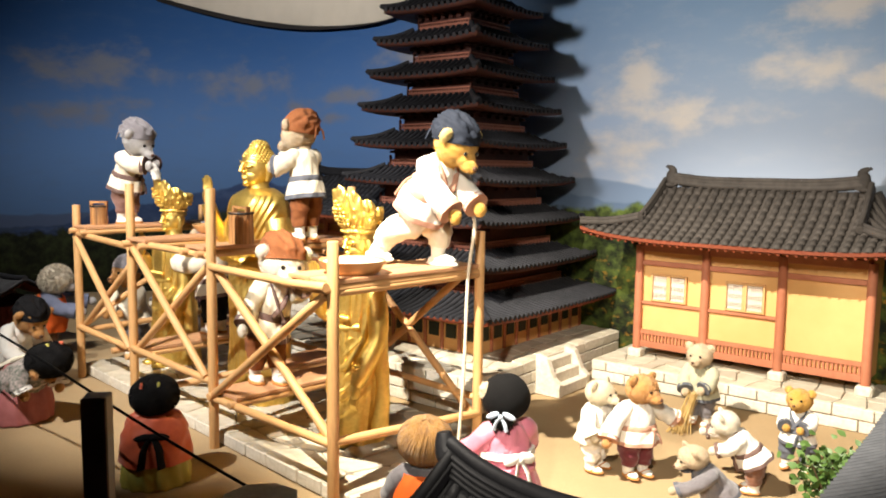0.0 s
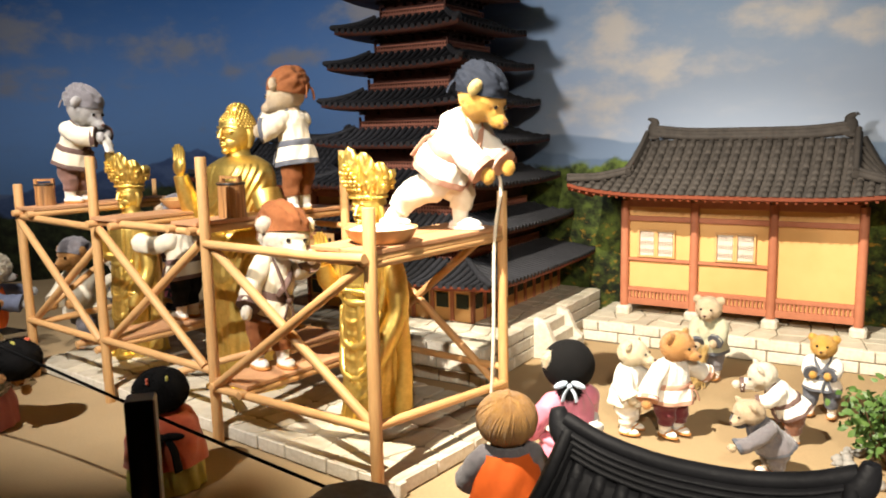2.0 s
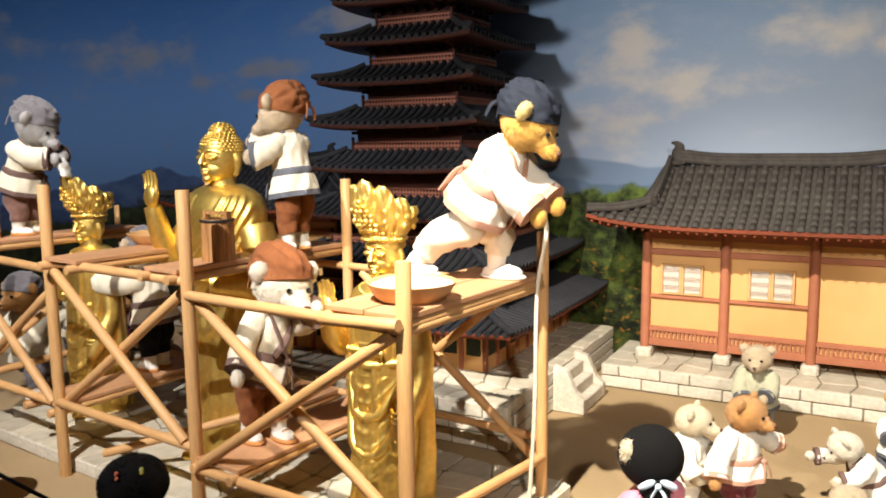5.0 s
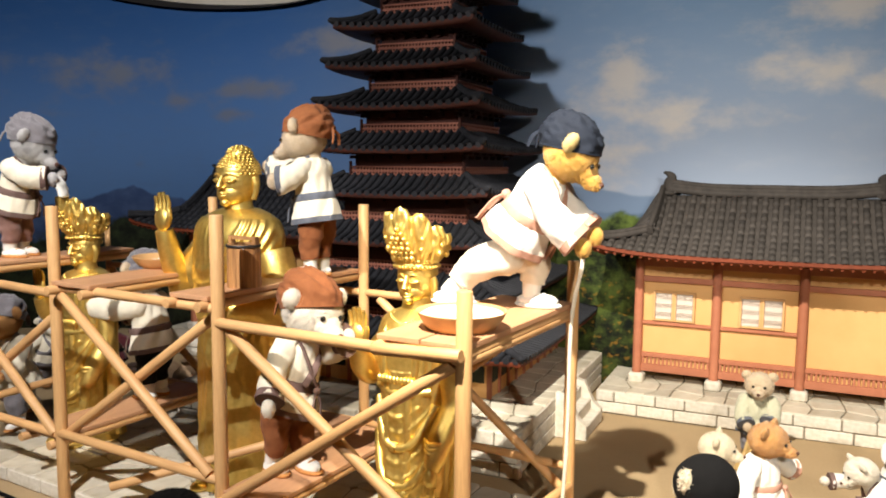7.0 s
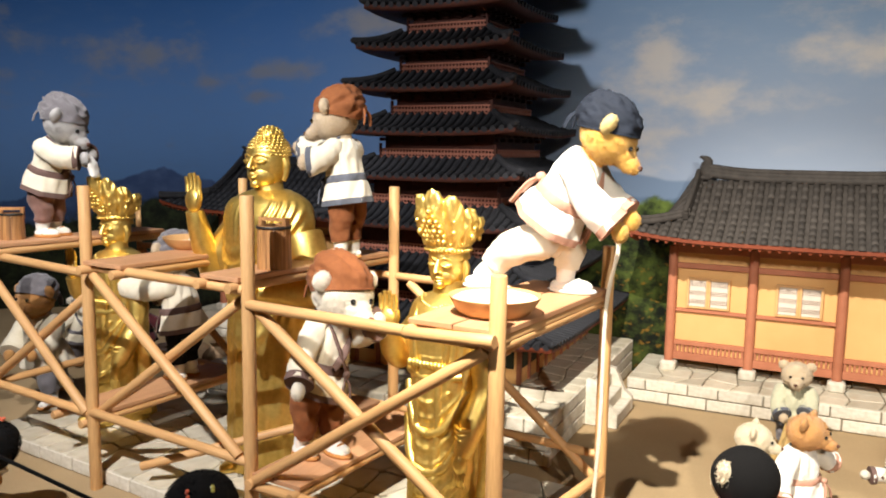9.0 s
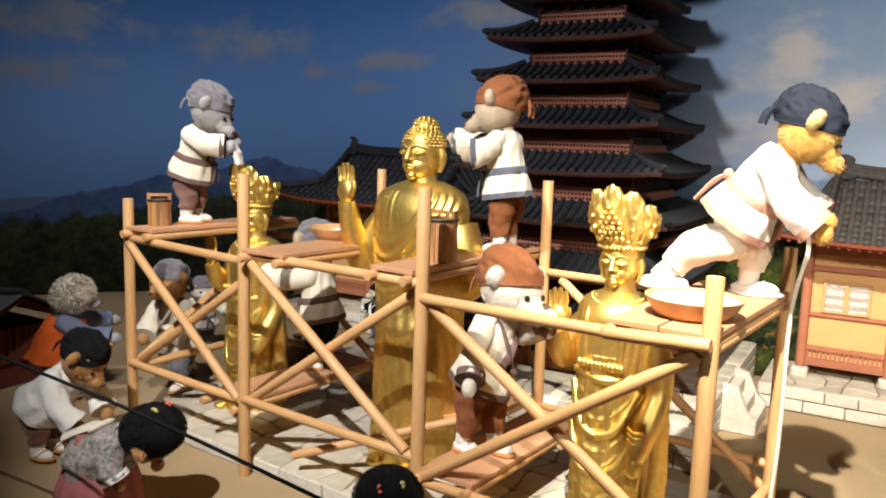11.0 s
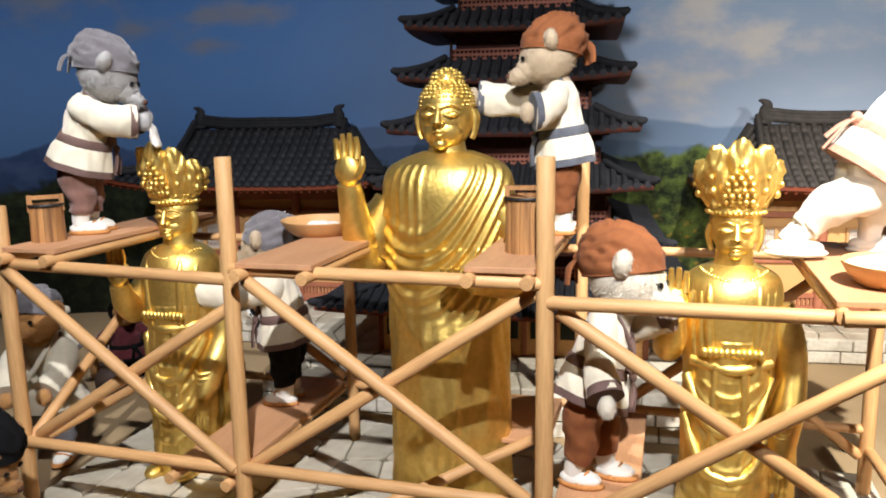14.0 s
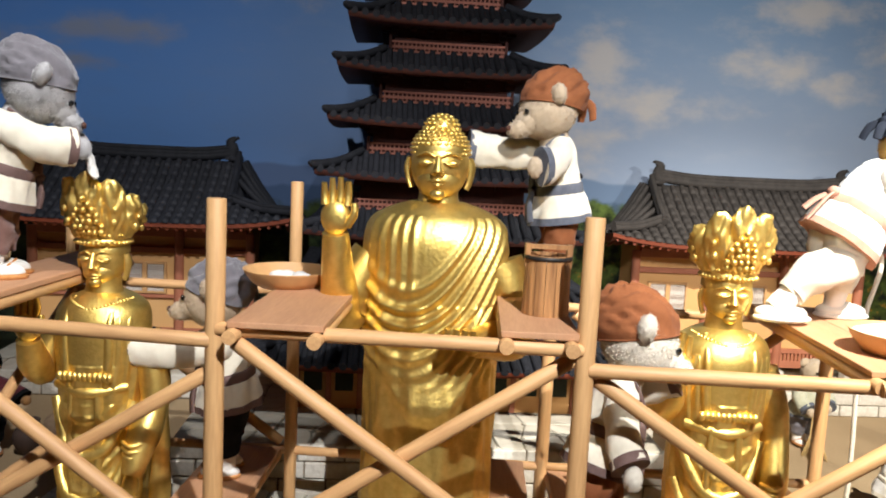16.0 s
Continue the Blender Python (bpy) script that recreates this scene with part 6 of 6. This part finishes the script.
# dolls at the back of the courtyard
doll("small plush doll in maroon jacket and dark trousers", temple(-3.20, 3.10), 10, 0.34, FUR_TAN, coat=MAROON, trim=BLACK_CLOTH, trousers=BLACK_CLOTH, hair=BLACK_FUR, ears=False, collar=False, girth=1.1, group="onlooking dolls")
doll("small plush doll in black jacket and blue trousers", temple(-2.86, 3.56), -60, 0.30, FUR_CREAM, coat=BLACK_CLOTH, trim=WHITE, trousers=BLUE_CLOTH, socks=BLACK_CLOTH, shoe=BLACK_CLOTH, hat=BLACK_CLOTH, girth=1.1, group="onlooking dolls")
doll("ivory plush doll in pale clothes carrying goods", temple(-3.42, 2.98), 30, 0.36, FUR_WHITE, coat=CREAM, trim=GREY_CLOTH, trousers=GREY_CLOTH, hat=GREY_CLOTH, girth=1.1, lean=12, group="onlooking dolls")


# ---- loose things ----
def bucket(label, at, r, h, turn=0.0):
    b = thing("wooden_bucket", label, "bucket", Matrix.Translation(at) @ pose(0, 0, 0, 0, 0, turn), group="wooden buckets")
    n = 14
    for i in range(n):
        a0, a1 = 2 * math.pi * i / n + 0.012, 2 * math.pi * (i + 1) / n - 0.012
        c = Clay()
        rows = []
        for z, k in ((0.0, 1.0), (h * 0.5, 0.97), (h, 0.95)):
            rows.append([(r * k * q * math.cos(a), r * k * q * math.sin(a), z) for a, q in ((a0, 1.0), ((a0 + a1) / 2, 1.012), (a1, 1.0), (a1, 0.88), (a0, 0.88))])
        c.grid(rows, BUCKET)
        part("stave", c, b, smooth=False)
    c = Clay()
    c.tube([(0, 0, 0.002), (0, 0, 0.012)], [r * 0.9, r * 0.9], BUCKET, seg=20, steps=1)
    part("bottom", c, b)
    c = Clay()
    c.tube([(0, 0, h * 0.86), (0, 0, h * 0.875)], [r * 0.84, r * 0.84], GRIT, seg=20, steps=1)
    part("filling", c, b)
    for z in (h * 0.93,):
        c = Clay()
        c.loft([(0, 0, z, r * 1.005, r * 1.005), (0, 0, z + 0.001, r * 1.03, r * 1.03), (0, 0, z + 0.006, r * 1.03, r * 1.03), (0, 0, z + 0.007, r * 1.0, r * 1.0)], HOOP, seg=32, steps=1, caps=(False, False))
        part("hoop", c, b, "dark metal hoop")
    c = Clay()
    c.box((-r * 0.95, -0.006, h + 0.010), (r * 0.95, 0.006, h + 0.018), BUCKET)
    part("handle", c, b, smooth=False)
    for s in (-1, 1):
        c = Clay()
        c.box((s * r * 0.88 - 0.005, -0.008, h * 0.8), (s * r * 0.88 + 0.005, 0.008, h + 0.019), BUCKET)
        part("handle_post", c, b, smooth=False)


bucket("small stave bucket with a bar handle on the deck", scaf(-0.714, 0.145, 0.664), 0.043, 0.114, -30)
bucket("small stave bucket beside the silver bear", scaf(-1.775, 0.075, 0.664), 0.036, 0.088, 10)
bucket("stave tub standing in the rear courtyard", temple(-3.35, 3.2, 0), 0.06, 0.11, 0)


def bowl(label, at, r, h, full):
    b = thing("wooden_bowl", label, "bowl", Matrix.Translation(at), group="wooden bowls")
    c = Clay()
    c.loft([(0, 0, 0.0, r * 0.62, r * 0.62), (0, 0, h * 0.35, r * 0.82, r * 0.82), (0, 0, h, r, r), (0, 0, h * 1.03, r * 0.97, r * 0.97), (0, 0, h * 0.9, r * 0.93, r * 0.93), (0, 0, h * 0.35, r * 0.74, r * 0.74), (0, 0, h * 0.22, r * 0.3, r * 0.3)],
           BOWL, seg=48, steps=4)
    part("body", c, b)
    c = Clay()
    if full:
        c.ball((0, 0, h * 0.82), (r * 0.94, r * 0.94, h * 0.35), GRIT, seg=32, rings=8, lower=0.0, rough=0.06, freq=40)
    else:
        for k in range(5):
            c.ball((0.3 * r * math.cos(k * 1.9), 0.3 * r * math.sin(k * 1.9), h * 0.5), (r * 0.22, r * 0.22, h * 0.35), GRIT, seg=12, rings=8, rough=0.2, freq=60)
    part("filling", c, b, "white paste")


bowl("broad shallow wooden bowl full of white paste", scaf(-0.075, 0.125, 0.633), 0.095, 0.042, True)
bowl("shallow wooden bowl with lumps of white paste", scaf(-1.235, 0.335, 0.656), 0.094, 0.036, False)


def hemp_rope():
    c = Clay()
    a = scaf(0.035, 0.50, 0.80)
    pts = [a + Vector((0.0, 0.0, 0.0)), a + Vector((0.01, -0.02, -0.05)), scaf(0.03, 0.49, 0.6), scaf(0.032, 0.475, 0.3), scaf(0.025, 0.46, 0.05), scaf(0.05, 0.42, 0.004), scaf(0.12, 0.36, 0.004)]
    c.tube(pts, [0.0052] * 7, ROPE, seg=8, steps=10, rough=0.35, freq=160)
    whole("rope", c, "twisted pale hemp rope hanging to the ground", "rope")


hemp_rope()


def barrier():
    c = Clay()
    pts = [(-3.2, 3.12, 0.80), (-2.2, 2.722, 0.644), (-1.5, 2.43, 0.515), (-1.0, 2.237, 0.425), (-0.35, 1.90, 0.325), (0.1, 1.72, 0.235), (0.42, 1.56, 0.20)]
    c.tube(pts, [0.0036] * len(pts), BLACK_CORD, seg=8, steps=8)
    whole("barrier_rope", c, "thin black barrier cord in front of the display", "rope")
    p = thing("barrier_post", "square dark barrier post carrying the cord", "post", Matrix.Translation((-0.345, 1.72, 0)) @ pose(0, 0, 0, 0, 0, 20))
    me = bevel_box_mesh("shaft", (0.052, 0.052, 0.452), 0.003, POST_BLACK, 0.0008)
    share("shaft", me, p, Matrix.Identity(4))
    me = bevel_box_mesh("base", (0.09, 0.09, 0.012), 0.002, POST_BLACK)
    share("base", me, p, Matrix.Identity(4))


barrier()


def shrub(at, size):
    rnd = random.Random(8)
    s = thing("shrub", "small leafy green shrub growing in the sand", "shrub", Matrix.Translation(at))
    tw, tips = Clay(), []
    for i in range(16):
        a, tilt = rnd.uniform(0, 6.28), rnd.uniform(0.1, 0.85)
        d = Vector((math.cos(a) * tilt, math.sin(a) * tilt, 1)).normalized()
        ln = size * rnd.uniform(0.7, 1.05)
        p1 = d * ln * 0.5 + Vector((rnd.uniform(-1, 1), rnd.uniform(-1, 1), 0)) * 0.02
        p2 = d * ln
        tw.tube([(0, 0, 0), p1, p2], [0.0045, 0.0032, 0.0012], TWIG, seg=6, steps=4)
        tips += [(p1.lerp(p2, t), ln) for t in (0.0, 0.2, 0.4, 0.6, 0.8, 1.0)]
    part("twigs", tw, s)
    lf = Clay()
    for p, ln in tips:
        for _ in range(8):
            q = p + Vector((rnd.gauss(0, 1), rnd.gauss(0, 1), rnd.gauss(0, 0.8))) * size * 0.13
            d = Vector((rnd.gauss(0, 1), rnd.gauss(0, 1), rnd.gauss(0.3, 0.6))).normalized()
            sd = d.orthogonal().normalized()
            up = d.cross(sd)
            L_ = rnd.uniform(0.018, 0.032)
            rows = []
            for t, w in ((0, 0.08), (0.35, 0.42), (0.7, 0.34), (1.0, 0.03)):
                mid = q + d * L_ * t + up * (-0.006 * t * t)
                rows.append([mid - sd * L_ * w * 0.8 + up * 0.0025 * w, mid, mid + sd * L_ * w * 0.8 + up * 0.0025 * w])
            lf.grid(rows, LEAF, closed=False)
    part("leaves", lf, s)


shrub((1.36, 2.46, 0), 0.215)


def pebbles():
    rnd = random.Random(5)
    c = Clay()
    for i in range(70):
        a = rnd.uniform(-2.6, 1.0)
        r = 0.13 + rnd.uniform(-0.02, 0.02)
        x, y = 1.36 + r * math.cos(a + 3.0), 2.43 + r * math.sin(a + 3.0)
        s = rnd.uniform(0.006, 0.015)
        c.ball((x, y, s * 0.4), (s * 1.3, s, s * 0.8), PEBBLE, seg=10, rings=6, rough=0.3, freq=60, turn=(0, 0, rnd.uniform(0, 180)))
    whole("pebbles", c, "ring of grey pebbles round the shrub", "pebbles", kind="stuff")


pebbles()


def stone_lantern(at, h, label):
    s = thing("stone_pedestal", label, "stone pedestal", Matrix.Translation(at))
    c = Clay()
    c.loft([(0, 0, 0, 0.068, 0.068), (0, 0, 0.02, 0.072, 0.072), (0, 0, 0.035, 0.05, 0.05), (0, 0, 0.05, 0.034, 0.034)], STONE, seg=16, steps=3, fold=lambda a, z: 0.005 * math.sin(a * 8))
    part("foot", c, s)
    c = Clay()
    c.loft([(0, 0, 0.045, 0.030, 0.030), (0, 0, h * 0.5, 0.027, 0.027), (0, 0, h * 0.8, 0.030, 0.030)], STONE, seg=8, steps=2)
    part("shaft", c, s, smooth=False)
    c = Clay()
    c.loft([(0, 0, h * 0.78, 0.035, 0.035), (0, 0, h * 0.88, 0.07, 0.07), (0, 0, h * 0.9, 0.078, 0.078), (0, 0, h, 0.078, 0.078)], STONE, seg=8, steps=1)
    part("top_slab", c, s, "eight-sided stone slab", smooth=False)


stone_lantern((-1.985, 3.08, 0), 0.27, "eight-sided stone pedestal beside the small house")
stone_lantern((0.045, 1.67, 0), 0.285, "eight-sided stone pedestal near the barrier")


def basket(at):
    c = Clay()
    for k in range(7):
        z, r = 0.006 + k * 0.007, 0.03 + k * 0.0022
        c.tube([(r * math.cos(a), r * math.sin(a), z) for a in [2 * math.pi * i / 12 for i in range(13)]], [0.0042] * 13, STRAW, seg=6, steps=2)
    c.ball((0, 0, 0.012), (0.032, 0.032, 0.012), STRAW, seg=16, rings=6)
    whole("basket", c, "small coiled straw basket on the sand", "basket", Matrix.Translation(at))


basket((-1.53, 2.99, 0))


def jar(at, r, h, label):
    c = Clay()
    c.loft([(0, 0, 0, r * 0.6, r * 0.6), (0, 0, h * 0.3, r * 0.95, r * 0.95), (0, 0, h * 0.6, r, r), (0, 0, h * 0.88, r * 0.62, r * 0.62), (0, 0, h, r * 0.7, r * 0.7), (0, 0, h * 0.98, r * 0.55, r * 0.55), (0, 0, h * 0.7, r * 0.5, r * 0.5)], CLAY, seg=28, steps=4)
    whole("clay_jar", c, label, "jar", Matrix.Translation(at), group="clay jars")


jar(temple(-3.2, 3.0), 0.055, 0.12, "round dark clay jar in the rear courtyard")
jar(temple(-3.08, 3.12), 0.045, 0.10, "round dark clay jar in the rear courtyard")


def sack(at, turn, label):
    c = Clay()
    c.loft([(0, 0, 0, 0.055, 0.04), (0, 0, 0.02, 0.072, 0.052), (0, 0, 0.06, 0.070, 0.050), (0, 0, 0.085, 0.045, 0.032), (0, 0, 0.095, 0.016, 0.014), (0, 0, 0.115, 0.03, 0.024)], BURLAP, seg=32, steps=5,
           fold=lambda a, z: 0.010 * (0.2 - abs(noise.noise(Vector((math.cos(a) * 2, math.sin(a) * 2, z * 30 + turn))))))
    whole("sack", c, label, "sack", Matrix.Translation(at) @ pose(0, 0, 0, 0, 0, turn), group="burlap sacks")


sack(temple(-3.02, 3.24), 20, "slumped brown burlap sack in the rear courtyard")
sack(temple(-2.88, 3.22), 75, "slumped brown burlap sack in the rear courtyard")
sack(temple(-2.96, 3.10), 130, "slumped brown burlap sack in the rear courtyard")


def straw_bundle(at):
    rnd = random.Random(2)
    c = Clay()
    for i in range(60):
        a, r = rnd.uniform(0, 6.28), rnd.uniform(0, 0.03)
        b = Vector((r * math.cos(a), r * math.sin(a), 0))
        t = Vector((0.05 + r * 0.6 * math.cos(a + 0.4), 0.04 + r * 0.6 * math.sin(a + 0.4), 0.13 + rnd.uniform(-0.02, 0.02)))
        c.tube([b * 1.5, b.lerp(t, 0.5) * 0.9, t], [0.0017, 0.0015, 0.0010], STRAW_PALE, seg=5, steps=2)
    whole("straw_bundle", c, "bundle of dry yellow straw on the sand", "straw bundle", Matrix.Translation(at))


straw_bundle((1.0, 3.12, 0))
